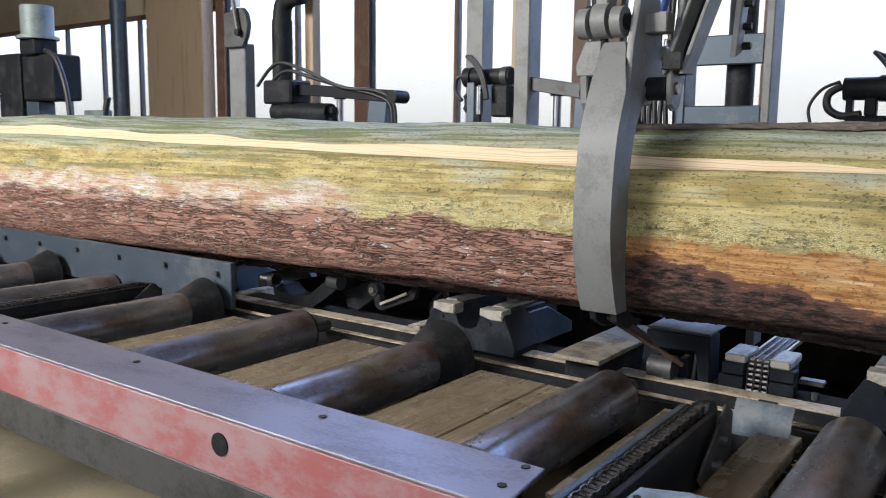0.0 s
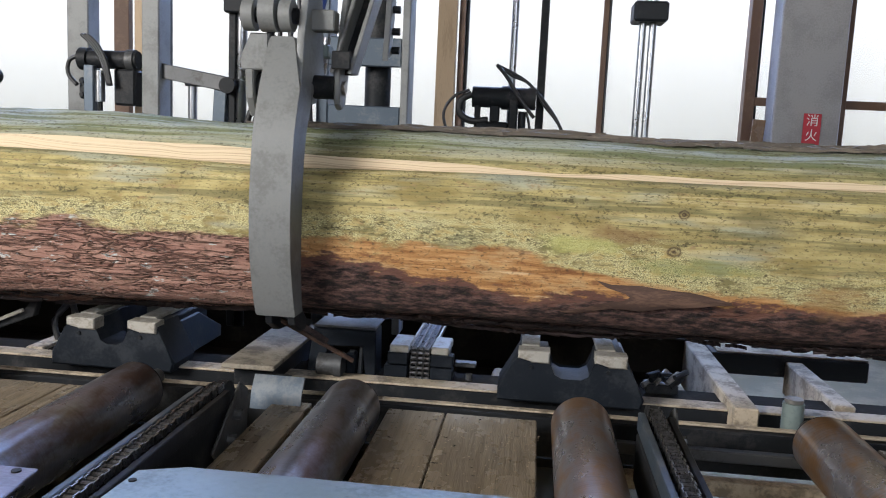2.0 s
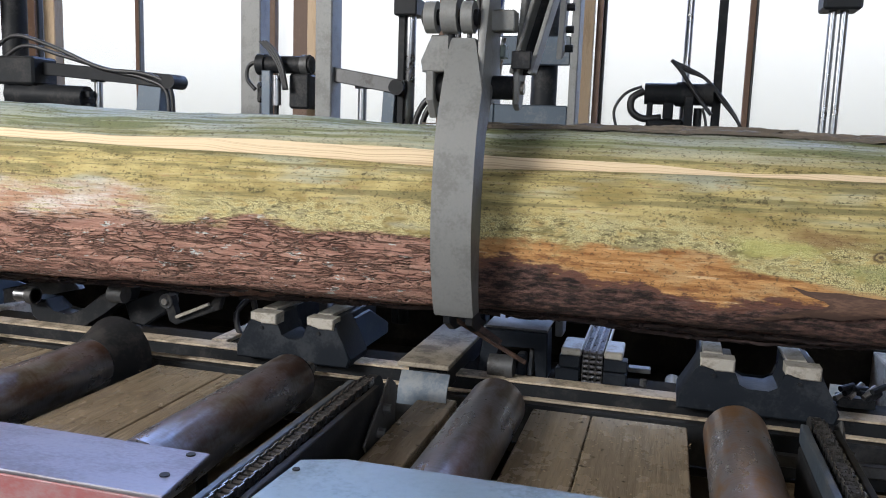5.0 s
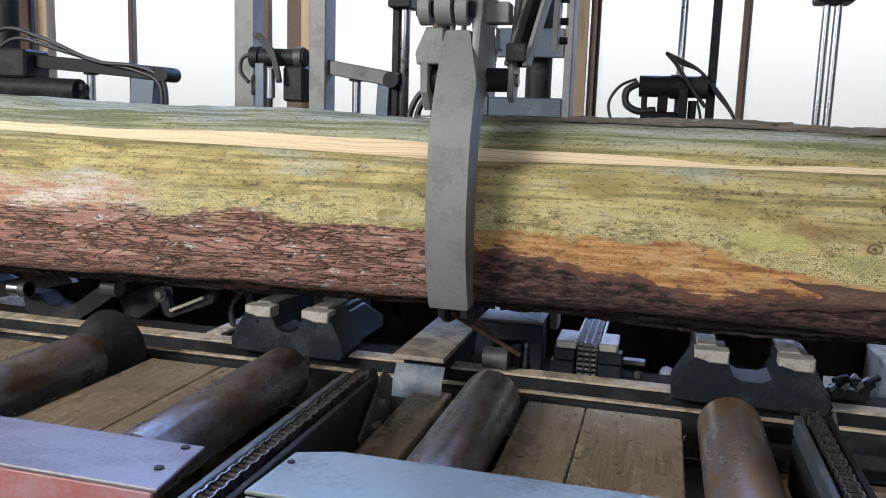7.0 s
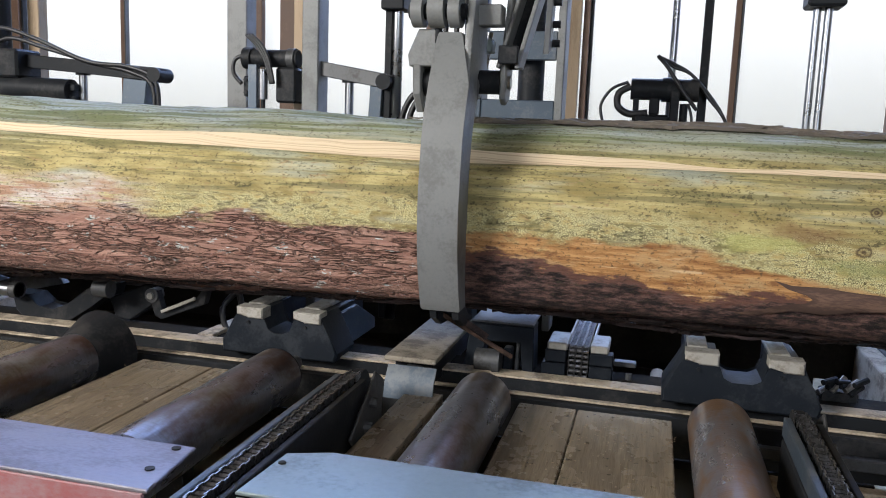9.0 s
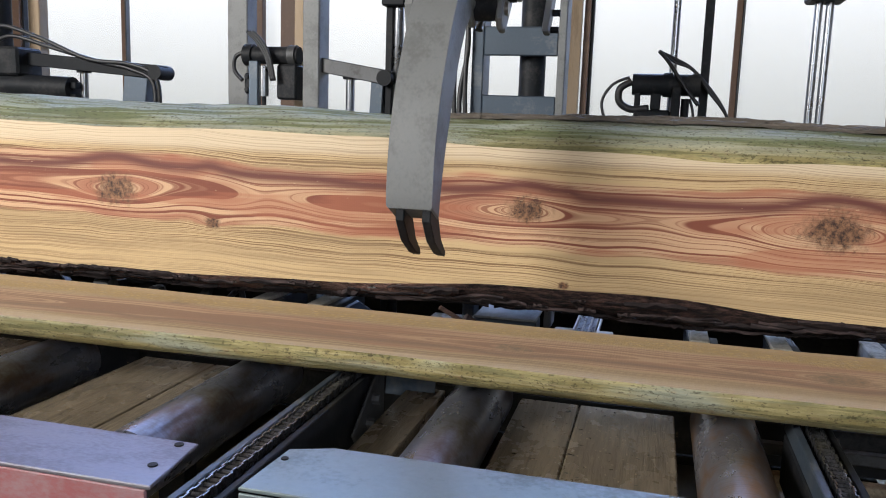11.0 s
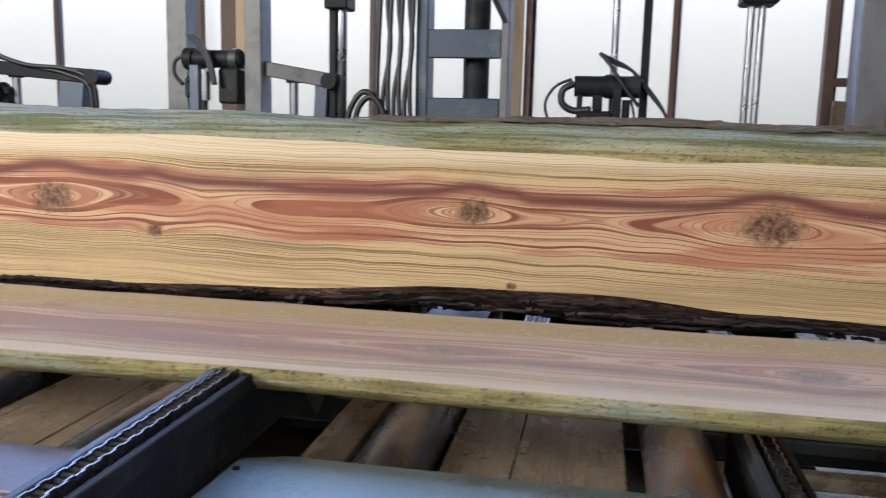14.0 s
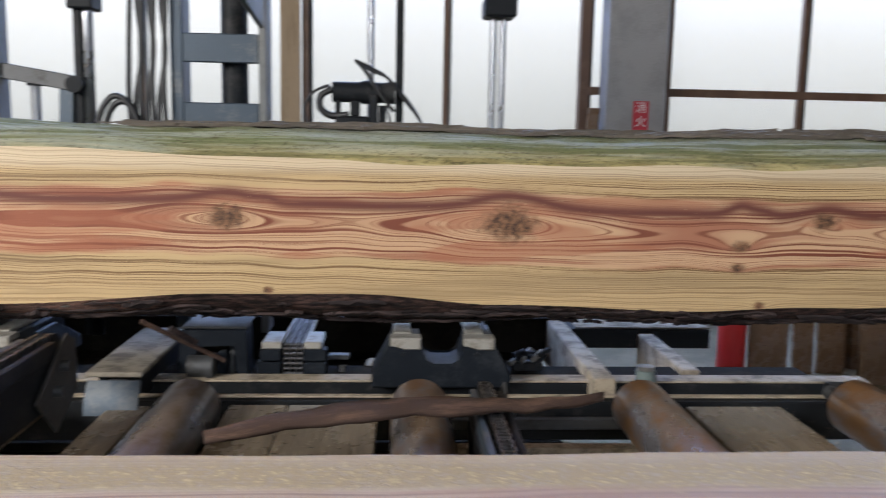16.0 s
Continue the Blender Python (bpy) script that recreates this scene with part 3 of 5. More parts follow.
box(-16, 8, WALL + 0.05, WALL + 0.2, 5.75, 6.6, 0, bm)
structure("wall_north", bm, PLASTER, "beige wall below and above a long band of windows")
structure("backdrop", box(-26, 18, 8.6, 8.65, -1.5, 9.5, 0), DAY, "bright white daylight outside the windows")
POSTS = [(-15.9, 0.1), (-13.4, 0.1), (-8.68, 0.16), (-6.395, 0.2), (-3.55, 0.14), (-1.015, 0.05), (1.23, 0.08), (4.35, 0.15), (6.1, 0.12), (7.9, 0.12)]
BARS = [-14.6, -12.2, -11.28, -10.4, -7.4, -5.195, -2.295, 0.115, 3.07, 5.2, 7.0]
for i, ((xa, wa), (xb, wb)) in enumerate(zip(POSTS, POSTS[1:])):
    win = empty("window_%d" % (i + 1), "brown-framed window with frosted bright panes", "window", kind="structure", at=((xa + xb) / 2, WALL, 0.85))
    o = Vector(win.location)

    def local(bm):
        bm.transform(Matrix.Translation(-o))
        return bm

    tall = xa > -8.7
    top = 5.75 if tall else 2.98
    part("window_frame", local(box(xa - wa / 2, xa + wa / 2, WALL - 0.06, WALL + 0.05, 0.85, top)), BROWN_FRAME, win)
    part("frame_bead", local(box(xa + wa / 2 + 0.003, xa + wa / 2 + 0.024, WALL - 0.03, WALL + 0.04, 0.9, top - 0.06, 0.003)), DARK_STEEL, win, "dark bead beside the frame")
    part("head", local(box(xa + wa / 2, xb - wb / 2, WALL - 0.03, WALL + 0.04, top - 0.06, top)), BROWN_FRAME, win)
    part("window_sill", local(box(xa + wa / 2, xb - wb / 2, WALL - 0.06, WALL + 0.04, 0.85, 0.9)), BROWN_FRAME, win)
    cuts = [xa + wa / 2] + [b for b in BARS if xa < b < xb] + [xb - wb / 2]
    for b in cuts[1:-1]:
        part("mullion", local(box(b - 0.03, b + 0.012, WALL - 0.02, WALL + 0.035, 0.9, top - 0.06, 0.003)), BROWN_FRAME, win)
        part("mullion_edge", local(box(b + 0.015, b + 0.03, WALL - 0.03, WALL + 0.03, 0.9, top - 0.06, 0.003)), GREY_STEEL, win, "grey metal edge of the mullion")
    if xa > 1.0:
        part("transom", local(box(xa + wa / 2, xb - wb / 2, WALL - 0.045, WALL - 0.033, 1.825, 1.89, 0.003)), BROWN_FRAME, win)
    for p, q in zip(cuts, cuts[1:]):
        pane = part("pane", local(box(p + 0.01, q - 0.01, WALL + 0.02, WALL + 0.026, 0.905, top - 0.065, 0)), GLASS, win)
        pane.visible_shadow = False
structure("column_1", box(1.35, 1.83, WALL - 0.3, WALL - 0.07, 0, 6.6, 0.01), COLUMN, "grey painted building column by the window")
structure("column_2", box(-9.9, -8.77, WALL - 0.25, WALL - 0.07, 0, 6.6, 0.01), TAN_FRAME, "beige boxed building column between windows")
structure("trim_2", rod((-9.95, 6.0, 0), (-9.95, 6.0, 6.6), 0.1, 20), BLUE_STEEL, "dark steel standpipe before the column")
structure("trim_1", box(-1.2, -1.05, WALL - 0.14, WALL - 0.07, 0.85, 6.6, 0.004), TAN_FRAME, "tan timber post against the window")
structure("trim_3", box(-3.88, -3.75, WALL - 0.14, WALL - 0.07, 0.85, 6.6, 0.004), BROWN_FRAME, "brown timber post against the window")
structure("trim_4", box(1.86, 1.93, WALL - 0.1, WALL - 0.065, 0.85, 6.6, 0.004), BROWN_FRAME, "brown timber post beside the column")

# ---- roller conveyor ----
ROLLER_R, ROLLER_Z = 0.077, 0.742
PITCH, FIRST = 0.59, -0.22
conveyor = empty("roller_conveyor", "heavy steel roller conveyor with dark worn rollers and timber decking", "conveyor")
bm = prism([(-9.0, 1.07), (-1.19, 1.07), (-1.212, 1.255), (-9.0, 1.255)], "z", 0.842, 0.85, 0.002)
part("top_plate", bm, PLATE_TOP, conveyor, "bare bluish steel cover plate")
part("side_plate", box(-9.0, -1.2, 1.07, 1.078, 0.71, 0.841, 0.002), RED_PAINT, conveyor, "faded red painted steel side plate")
part("side_rail", box(-9.0, -1.25, 1.085, 1.17, 0.585, 0.70, 0.004), GREY_STEEL, conveyor, "dull grey steel channel")
part("far_rail", box(-9.0, 3.6, 2.14, 2.19, 0.6, 0.715, 0.004), DARK_STEEL, conveyor)
part("rail_cap", box(-9.0, 3.6, 2.168, 2.192, 0.716, 0.722, 0.002), DUSTY_BEAM, conveyor, "dusty lip of the far rail")
part("cross_bar", box(-0.12, 0.6, 1.98, 2.02, 0.6, 0.64, 0.003), DUSTY_BEAM, conveyor)
part("cross_bar", box(-0.12, 0.6, 2.06, 2.09, 0.66, 0.69, 0.003), GREY_STEEL, conveyor)
part("clip", box(1.0, 1.06, 2.12, 2.2, 0.70, 0.76, 0.003), DARK_STEEL, conveyor)
part("near_rail", box(-1.22, 3.6, 1.27, 1.31, 0.5, 0.7, 0.004), DARK_STEEL, conveyor)
part("far_guard", box(-9.0, -3.12, 2.10, 2.125, 0.74, 0.93, 0.003), BLUE_STEEL, conveyor, "blue-grey steel guard plate with bolt heads")
for k in range(8):
    part("bolt", rod((-3.2 - 0.35 * k, 2.085, 0.88), (-3.2 - 0.35 * k, 2.1, 0.88), 0.012, 8), GREY_STEEL, conveyor)
part("hole_rim", rod((-1.9, 1.067, 0.786), (-1.9, 1.0705, 0.786), 0.026, 24), DARK_STEEL, conveyor, "dark round hole in the side plate")
for x, y in ((-1.241, 1.236), (-1.234, 1.143), (-1.72, 1.2), (-2.4, 1.2), (-3.1, 1.2), (-3.9, 1.2), (-4.6, 1.2)):
    part("bolt", rod((x, y, 0.85), (x, y, 0.8525), 0.009, 10), DARK_STEEL, conveyor)
roller_mesh = None
for k in range(-11, 6):
    x = -0.215 + 0.604 * k
    r = part("roller", rod((0, -0.44, 0), (0, 0.25, 0), ROLLER_R, 40), RUSTY_ROLLER if x > -0.75 else ROLLER, conveyor, smooth=False)
    r.location = (x, 1.77, ROLLER_Z)
    part("shaft", rod((0, -0.5, 0), (0, 0.38, 0), 0.022, 12), GREY_STEEL, r)
    part("end_ring", rod((0, 0.2505, 0), (0, 0.262, 0), ROLLER_R - 0.004, 40), DARK_STEEL, r)
    if k <= -3 and k % 2:
        part("cone_flange", rod((0, 0.17, 0), (0, 0.29, 0), ROLLER_R + 0.002, 40, 0.122), DARK_STEEL, r, "flared dark steel cone at the roller's end")
# deck boards between the rollers
for k in range(-11, 5):
    x = FIRST - 0.013 + PITCH * k
    a, b = x + 0.095, x + PITCH - 0.095
    if k == -2:
        spans = [(a + 0.03, a + 0.1), (b - 0.125, b - 0.02)]
    elif k in (0, -6):
        spans = [(b - 0.2, b)] if k else []
    elif k >= 1:
        spans = [(a + 0.08, b - 0.05)] if k in (1, 3) else []
    else:
        spans = [(a, a + 0.155), (a + 0.158, b)] if k > -3 else [(a + 0.03, a + 0.265), (a + 0.268, b + 0.01)]
    for p, q in spans:
        part("board", box(p, q, 1.4, 2.05 + 0.01 * (k % 3), 0.7, 0.73, 0.003), DECK, conveyor)
for x in (-1.9, -4.0, -6.2, 1.8):
    part("leg", box(x, x + 0.1, 1.12, 1.17, 0.0, 0.585, 0.004), DARK_STEEL, conveyor)
    part("leg", box(x, x + 0.1, 2.13, 2.2, 0.0, 0.66, 0.004), DARK_STEEL, conveyor)
    part("cross_beam", box(x, x + 0.08, 1.2, 2.13, 0.55, 0.66, 0.004), DARK_STEEL, conveyor)

cover = empty("cover_plate", "pale green-grey bent steel cover plate over the drive", "cover plate", at=(0, 0, 0))
part("top", prism([(-1.045, 1.1), (-1.035, 1.27), (-0.955, 1.302), (1.5, 1.3), (1.5, 1.1)], "z", 0.85, 0.858, 0.002), GREEN_STEEL, cover)
part("apron", box(-1.043, 1.5, 1.095, 1.101, 0.5, 0.849, 0.002), GREEN_STEEL, cover)
part("bolt", rod((-1.022, 1.226, 0.858), (-1.022, 1.226, 0.8605), 0.007, 10), DARK_STEEL, cover)


def chain_mesh(y0, y1, z, x, pitch=0.019):
    """A roller chain laid along y: two rows of side plates and the pins between."""
    bm = bmesh.new()
    n = int((y1 - y0) / pitch)
    for i in range(n):
        y = y0 + pitch * i
        w = 0.012 if i % 2 else 0.0155
        for s in (-1, 1):
            box(x + s * w - 0.0015, x + s * w + 0.0015, y - 0.011, y + 0.011, z, z + 0.018, 0, bm)
        rod((x - 0.011, y, z + 0.009), (x + 0.011, y, z + 0.009), 0.007, 6, bm=bm)
    return bm


def chain_bar(x, far, label, lean=0.0):
    bar = empty("chain_transfer", label, "conveyor", "chain transfer bars", at=(x, 0, 0.82))
    part("rail", box(-0.042, -0.026, 0.75, far - 0.06, -0.03, 0.014, 0.002), BLUE_STEEL, bar)
    part("rail", box(0.026, 0.042, 0.75, far - 0.06, -0.03, 0.008, 0.002), DARK_STEEL, bar)
    part("web", box(-0.045, 0.03, 0.75, far - 0.08, -0.15, -0.031, 0.003), DARK_STEEL, bar)
    part("chain", chain_mesh(0.76, far, 0.0, 0.0), CHAIN, bar, "dark oiled roller chain with bright links")
    part("sprocket", rod((-0.012, far, -0.04), (0.012, far, -0.04), 0.052, 18), DARK_STEEL, bar)
    part("end_plate", prism([(far - 0.2, -0.1), (far - 0.02, 0.02), (far + 0.03, -0.01), (far + 0.03, -0.13), (far - 0.1, -0.2)], "x", 0.047, 0.055), GREY_STEEL, bar)
    for dy, dz in ((-0.06, -0.05), (-0.1, -0.1)):
        part("bolt", rod((0.055, far + dy, dz), (0.075, far + dy, dz), 0.014, 8), GREY_STEEL, bar)
    return bar


lift_bar = chain_bar(-1.12, 1.88, "raised transfer bar with an oily roller chain between rails")
chain_bar(-0.05, 1.95, "transfer bar with roller chain between the conveyor rollers")
chain_bar(-3.46, 1.95, "transfer bar with roller chain between the conveyor rollers")

chute = empty("bent_guard", "shiny bent sheet-metal guard below the log", "guard plate", at=(0, 0, 0))
part("sheet", prism([(2.06, 0.80), (2.03, 0.76), (2.02, 0.715), (2.026, 0.715), (2.036, 0.757), (2.066, 0.795)], "x", -1.1, -0.96, 0), BLUE_STEEL, chute)
part("post", box(-1.06, -1.01, 2.07, 2.11, 0.5, 0.79, 0.003), DARK_STEEL, chute)

# ---- sawdust ----
random.seed(11)
verts, faces = [], []
for i in range(900):
    k = random.choice([-5, -4, -3, -2, -1, -1, -1, 1])
    x, y, z = FIRST + PITCH * k + random.uniform(0.1, 0.49), random.triangular(1.42, 2.05, 1.95), 0.7312
    if k == -2:
        x = FIRST - 0.59 - random.uniform(0.03, 0.11)
    r, a = random.uniform(0.0007, 0.0026), random.uniform(0, 6.28)
    b = len(verts)
    for q in (0, 1.9, 3.3, 4.8):
        rr = r * random.uniform(0.5, 1.3)
        verts.append((x + rr * math.cos(a + q) * 1.6, y + rr * math.sin(a + q), z + random.uniform(0, 0.002)))
    verts.append((x, y, z + r * 0.5))
    faces += [(b, b + 1, b + 4), (b + 1, b + 2, b + 4), (b + 2, b + 3, b + 4), (b + 3, b, b + 4)]
me = bpy.data.meshes.new("sawdust")
me.from_pydata(verts, [], faces)
me.materials.append(SAWDUST)
tagged(new("sawdust", me), "scattered sawdust and small chips on the deck boards", "sawdust", kind="stuff")

# ---- log carriage (in its parked place) ----
carriage = empty("log_carriage", "dark steel sawmill log carriage with bunks, posts and cylinders", "log carriage")
part("bed_rail", box(-6.4, 1.25, 2.37, 2.43, 0.6, 0.70, 0.004), DARK_STEEL, carriage)
part("rail_cap", box(-6.4, 1.25, 2.365, 2.435, 0.701, 0.708, 0.002), DUSTY_BEAM, carriage, "dust-covered cap of the bed rail")
# added dark sheets that blacken the gaps below the log; rail and beam match
part("bed_plate", box(-6.4, 0.3, 2.56, 3.6, 0.4, 0.43, 0.003), SHADE_BLACK, carriage)
part("bed_plate", box(-6.4, 0.3, 3.6, 3.63, 0.0, 0.9, 0.003), SHADE_BLACK, carriage)
part("bed_rail", box(-6.4, 0.4, 3.1, 3.2, 0.6, 0.74, 0.004), SHADE_BLACK, carriage)
part("bed_beam", box(-6.4, 1.1, 2.45, 2.56, 0.5, 0.7, 0.004), SHADE_BLACK, carriage)


def bunk(x0, x1, front):
    """A cradle block with a U cut between two horns, on which the log lies."""
    w = x1 - x0
    prof = [(x0 - 0.06, 0.70), (x1 + 0.05, 0.70), (x1 + 0.06, 0.73), (x1 + 0.03, 0.79), (x1, 0.85), (x1 - 0.085, 0.85), (x1 - 0.09, 0.81), (x1 - 0.1, 0.785), (x1 - 0.125, 0.772),
            (x0 + 0.125, 0.772), (x0 + 0.1, 0.785), (x0 + 0.09, 0.81), (x0 + 0.085, 0.85), (x0, 0.85), (x0 - 0.015, 0.82), (x0 - 0.06, 0.74)]
    b = part("bunk", prism(prof, "y", front, front + 0.16, 0.006), DARK_BLUE, carriage, "cast blue-grey cradle block under the log")
    for xa, xb in ((x0, x0 + 0.06), (x1 - 0.06, x1)):
        part("horn_rib", prism([(front + 0.16, 0.70), (front + 0.16, 0.845), (front + 0.4, 0.845), (front + 0.4, 0.76)], "x", xa, xb, 0.003), DARK_BLUE, b)
    for x in (x0, x1 - 0.085):
        part("wear_pad", prism([(x - 0.004, 0.832), (x + 0.03, 0.832), (x + 0.035, 0.822), (x + 0.089, 0.822), (x + 0.089, 0.858), (x - 0.004, 0.858)], "y", front - 0.008, front + 0.055, 0.004), PAD, b, "pale worn steel pad")
        part("pad_rail", box(x + 0.004, x + 0.06, front + 0.058, front + 0.4, 0.846, 0.86, 0.003), PAD, b, "dust-covered rail behind the pad")
        part("bolt", rod((x + 0.035, front - 0.005, 0.808), (x + 0.035, front, 0.808), 0.006, 8), DARK_STEEL, b)
    part("gusset", prism([(front + 0.16, 0.70), (front + 0.5, 0.70), (front + 0.5, 0.74), (front + 0.3, 0.83), (front + 0.16, 0.83)], "x", x1 + 0.002, x1 + 0.014, 0.003), BLUE_STEEL, b)
    return b


for x0, x1 in ((-0.292, 0.017), (-1.70, -1.415), (-3.3, -3.02), (-4.9, -4.6)):
    bunk(x0, x1, 2.31)
# plank, pivot bracket and chain block between the bunks
part("plank", box(-1.16, -1.0, 2.2, 2.75, 0.765, 0.78, 0.003), PLANK_STEEL, carriage, "dusty steel plank lying under the log")
part("plank_web", box(-1.14, -1.02, 2.25, 2.75, 0.68, 0.764, 0.003), DARK_STEEL, carriage)
pivot = part("pivot_bracket", prism([(-0.975, 0.66), (-0.95, 0.845), (-0.748, 0.848), (-0.742, 0.66), (-0.775, 0.66), (-0.785, 0.8), (-0.905, 0.797), (-0.925, 0.66)], "y", 2.44, 2.54, 0.004), DARK_BLUE, carriage, "dark blue cast pivot bracket")
part("bracket_cap", box(-0.95, -0.75, 2.445, 2.7, 0.849, 0.856, 0.002), GREY_STEEL, pivot)
part("pin", rod((-0.925, 2.42, 0.735), (-0.85, 2.42, 0.735), 0.036, 20), GREY_STEEL, pivot)
part("pin_collar", rod((-0.868, 2.42, 0.735), (-0.845, 2.42, 0.735), 0.043, 20), GREY_STEEL, pivot)
part("pin_bore", rod((-0.9265, 2.42, 0.735), (-0.925, 2.42, 0.735), 0.016, 16), BLACK_RUBBER, pivot)
part("pin_lug", box(-0.845, -0.815, 2.45, 2.5, 0.66, 0.77, 0.006), DARK_BLUE, pivot)
part("lug_web", prism([(2.45, 0.66), (2.62, 0.66), (2.62, 0.78), (2.5, 0.8)], "x", -0.81, -0.795, 0.003), GREY_STEEL, pivot)
block = part("chain_block", box(-0.7, -0.52, 2.5, 2.6, 0.655, 0.78, 0.005), DARK_STEEL, carriage, "stacked steel guide blocks with a double chain")
for xa, xb, xc in ((-0.705, -0.642, -0.65), (-0.572, -0.515, -0.572)):
    part("guide", box(xa, xb, 2.455, 2.6, 0.781, 0.806, 0.004), PAD, block, "pale steel guide cheek")
    part("guide_strip", box(xc, xc + 0.008, 2.531, 2.85, 0.781, 0.797, 0.002), WORN_STEEL, block, "bright worn guide strip")
bm = bmesh.new()
for dx in (-0.021, 0.0, 0.021):
    for i in range(24):
        y = 2.478 + 0.0158 * i
        rod((-0.607 + dx - 0.007, y, 0.792), (-0.607 + dx + 0.007, y, 0.792), 0.0065, 8, bm=bm)
        if i % 2 == 0:
            for e in (-0.009, 0.009):
                box(-0.607 + dx + e - 0.001, -0.607 + dx + e + 0.001, y - 0.007, y + 0.022, 0.785, 0.8, 0, bm)
    for i in range(8):
        z = 0.78 - 0.0158 * i
        rod((-0.607 + dx - 0.007, 2.472 - 0.002 * i, z), (-0.607 + dx + 0.007, 2.472 - 0.002 * i, z), 0.0065, 8, bm=bm)
        if i % 2 == 0:
            for e in (-0.009, 0.009):
                box(-0.607 + dx + e - 0.001, -0.607 + dx + e + 0.001, 2.462 - 0.002 * i, 2.475 - 0.002 * i, z - 0.022, z + 0.007, 0, bm)
part("chain", bm, CHAIN, block, "bright double roller chain")
for dz in (0.0, 0.042, 0.084):
    part("spacer", box(-0.72 + 0.01 * (dz > 0.05), -0.645, 2.45, 2.5, 0.66 + dz, 0.697 + dz, 0.003), DARK_BLUE, block)
    part("spacer", box(-0.572, -0.5, 2.45, 2.5, 0.66 + dz, 0.697 + dz, 0.003), DARK_BLUE, block)
part("hanging_splinter", beam((-0.93, 2.24, 0.9), (-0.87, 2.3, 0.84), 0.012, 0.02, 0.002), DARK_BARK, carriage)
part("clamp", box(-0.49, -0.41, 2.46, 2.52, 0.66, 0.675, 0.003), GREY_STEEL, carriage)
part("clamp_bolt", rod((-0.45, 2.49, 0.66), (-0.45, 2.49, 0.72), 0.011, 8), GREY_STEEL, carriage)
part("clamp_arm", box(-0.5, -0.43, 2.5, 2.54, 0.735, 0.75, 0.003), GREY_STEEL, carriage)
part("round_bar", rod((-0.36, 2.5, 0.675), (-0.36, 2.66, 0.675), 0.024, 14), DUSTY_BEAM, carriage)
part("splinter", beam((-1.0, 2.2, 0.93), (-0.8, 2.36, 0.77), 0.01, 0.014, 0.003), TORN_BARK, carriage, "torn brown splinter of bark")
# cylinder and lever linkage beside the next bunk
yoke = part("turning_hook", prism([(-2.702, 0.79), (-2.687, 0.725), (-2.63, 0.685), (-2.523, 0.672), (-2.434, 0.71), (-2.364, 0.773), (-2.287, 0.81), (-2.269, 0.855), (-2.31, 0.866), (-2.378, 0.831), (-2.449, 0.765), (-2.52, 0.735), (-2.589, 0.745), (-2.622, 0.79)], "y", 2.43, 2.53, 0.008), DARK_STEEL, carriage, "curved dark steel turning hook")
part("stud", rod((-2.72, 2.405, 0.81), (-2.64, 2.405, 0.81), 0.026, 18), CHROME, yoke)
part("stud_collar", rod((-2.668, 2.405, 0.81), (-2.64, 2.405, 0.81), 0.032, 18), GREY_STEEL, yoke)
part("knuckle", rod((-2.32, 2.415, 0.845), (-2.26, 2.415, 0.845), 0.032, 18), GREY_STEEL, yoke)
part("back_arm", prism([(-2.94, 0.78), (-2.78, 0.825), (-2.6, 0.838), (-2.58, 0.81), (-2.82, 0.752), (-2.94, 0.72)], "y", 2.56, 2.6, 0.004), GREY_STEEL, carriage)
lever = part("lever", prism([(-2.331, 0.79), (-2.178, 0.855), (-2.128, 0.859), (-2.155, 0.775), (-2.248, 0.712), (-2.31, 0.72)], "y", 2.5, 2.56, 0.005), DARK_STEEL, carriage, "dark steel lever arm")
part("lever_top", box(-2.33, -2.15, 2.561, 2.85, 0.83, 0.842, 0.003), GREY_STEEL, lever)
part("pin", rod((-2.125, 2.455, 0.825), (-2.125, 2.5, 0.825), 0.026, 18), GREY_STEEL, lever)
part("pin_head", rod((-2.125, 2.445, 0.825), (-2.125, 2.4545, 0.825), 0.012, 12), WORN_STEEL, lever)
part("swing_bar", prism([(-2.142, 0.835), (-2.102, 0.845), (-2.087, 0.775), (-1.942, 0.832), (-1.91, 0.885), (-1.891, 0.885), (-1.915, 0.81), (-2.088, 0.74), (-2.115, 0.752)], "y", 2.46, 2.49, 0.003), DARK_STEEL, carriage, "bent dark steel swing bar")
part("bar_lip", beam((-2.08, 2.45, 0.772), (-1.945, 2.45, 0.832), 0.012, 0.012, 0.002), PAD, carriage)
part("hose", tube([(-1.95, 2.56, 0.9), (-1.85, 2.55, 0.88), (-1.82, 2.55, 0.78), (-1.87, 2.55, 0.7), (-1.9, 2.56, 0.78), (-1.84, 2.6, 0.86)], 0.011, 8), BLACK_RUBBER, carriage, smooth=True)
part("cross_tie", box(-1.93, -1.87, 2.436, 2.75, 0.66, 0.712, 0.004), DUSTY_BEAM, carriage, "dust-covered cross tie")
part("cross_tie", box(-2.98, -2.92, 2.436, 2.75, 0.66, 0.712, 0.004), DUSTY_BEAM, carriage, "dust-covered cross tie")
# end frame of the carriage with pale beams
part("end_beam", box(0.33, 0.40, 2.3, 3.15, 0.56, 0.735, 0.004), DUSTY_BEAM, carriage, "dust-covered end beam")
part("end_plate", box(0.40, 0.95, 2.95, 3.15, 0.66, 0.735, 0.004), DARK_STEEL, carriage)
part("plate_cap", box(0.42, 0.95, 2.96, 3.15, 0.736, 0.742, 0.002), DUSTY_BEAM, carriage, "dusty top of the end plate")
part("end_beam", box(0.66, 0.72, 2.45, 2.95, 0.6, 0.72, 0.004), DUSTY_BEAM, carriage, "dust-covered end beam")
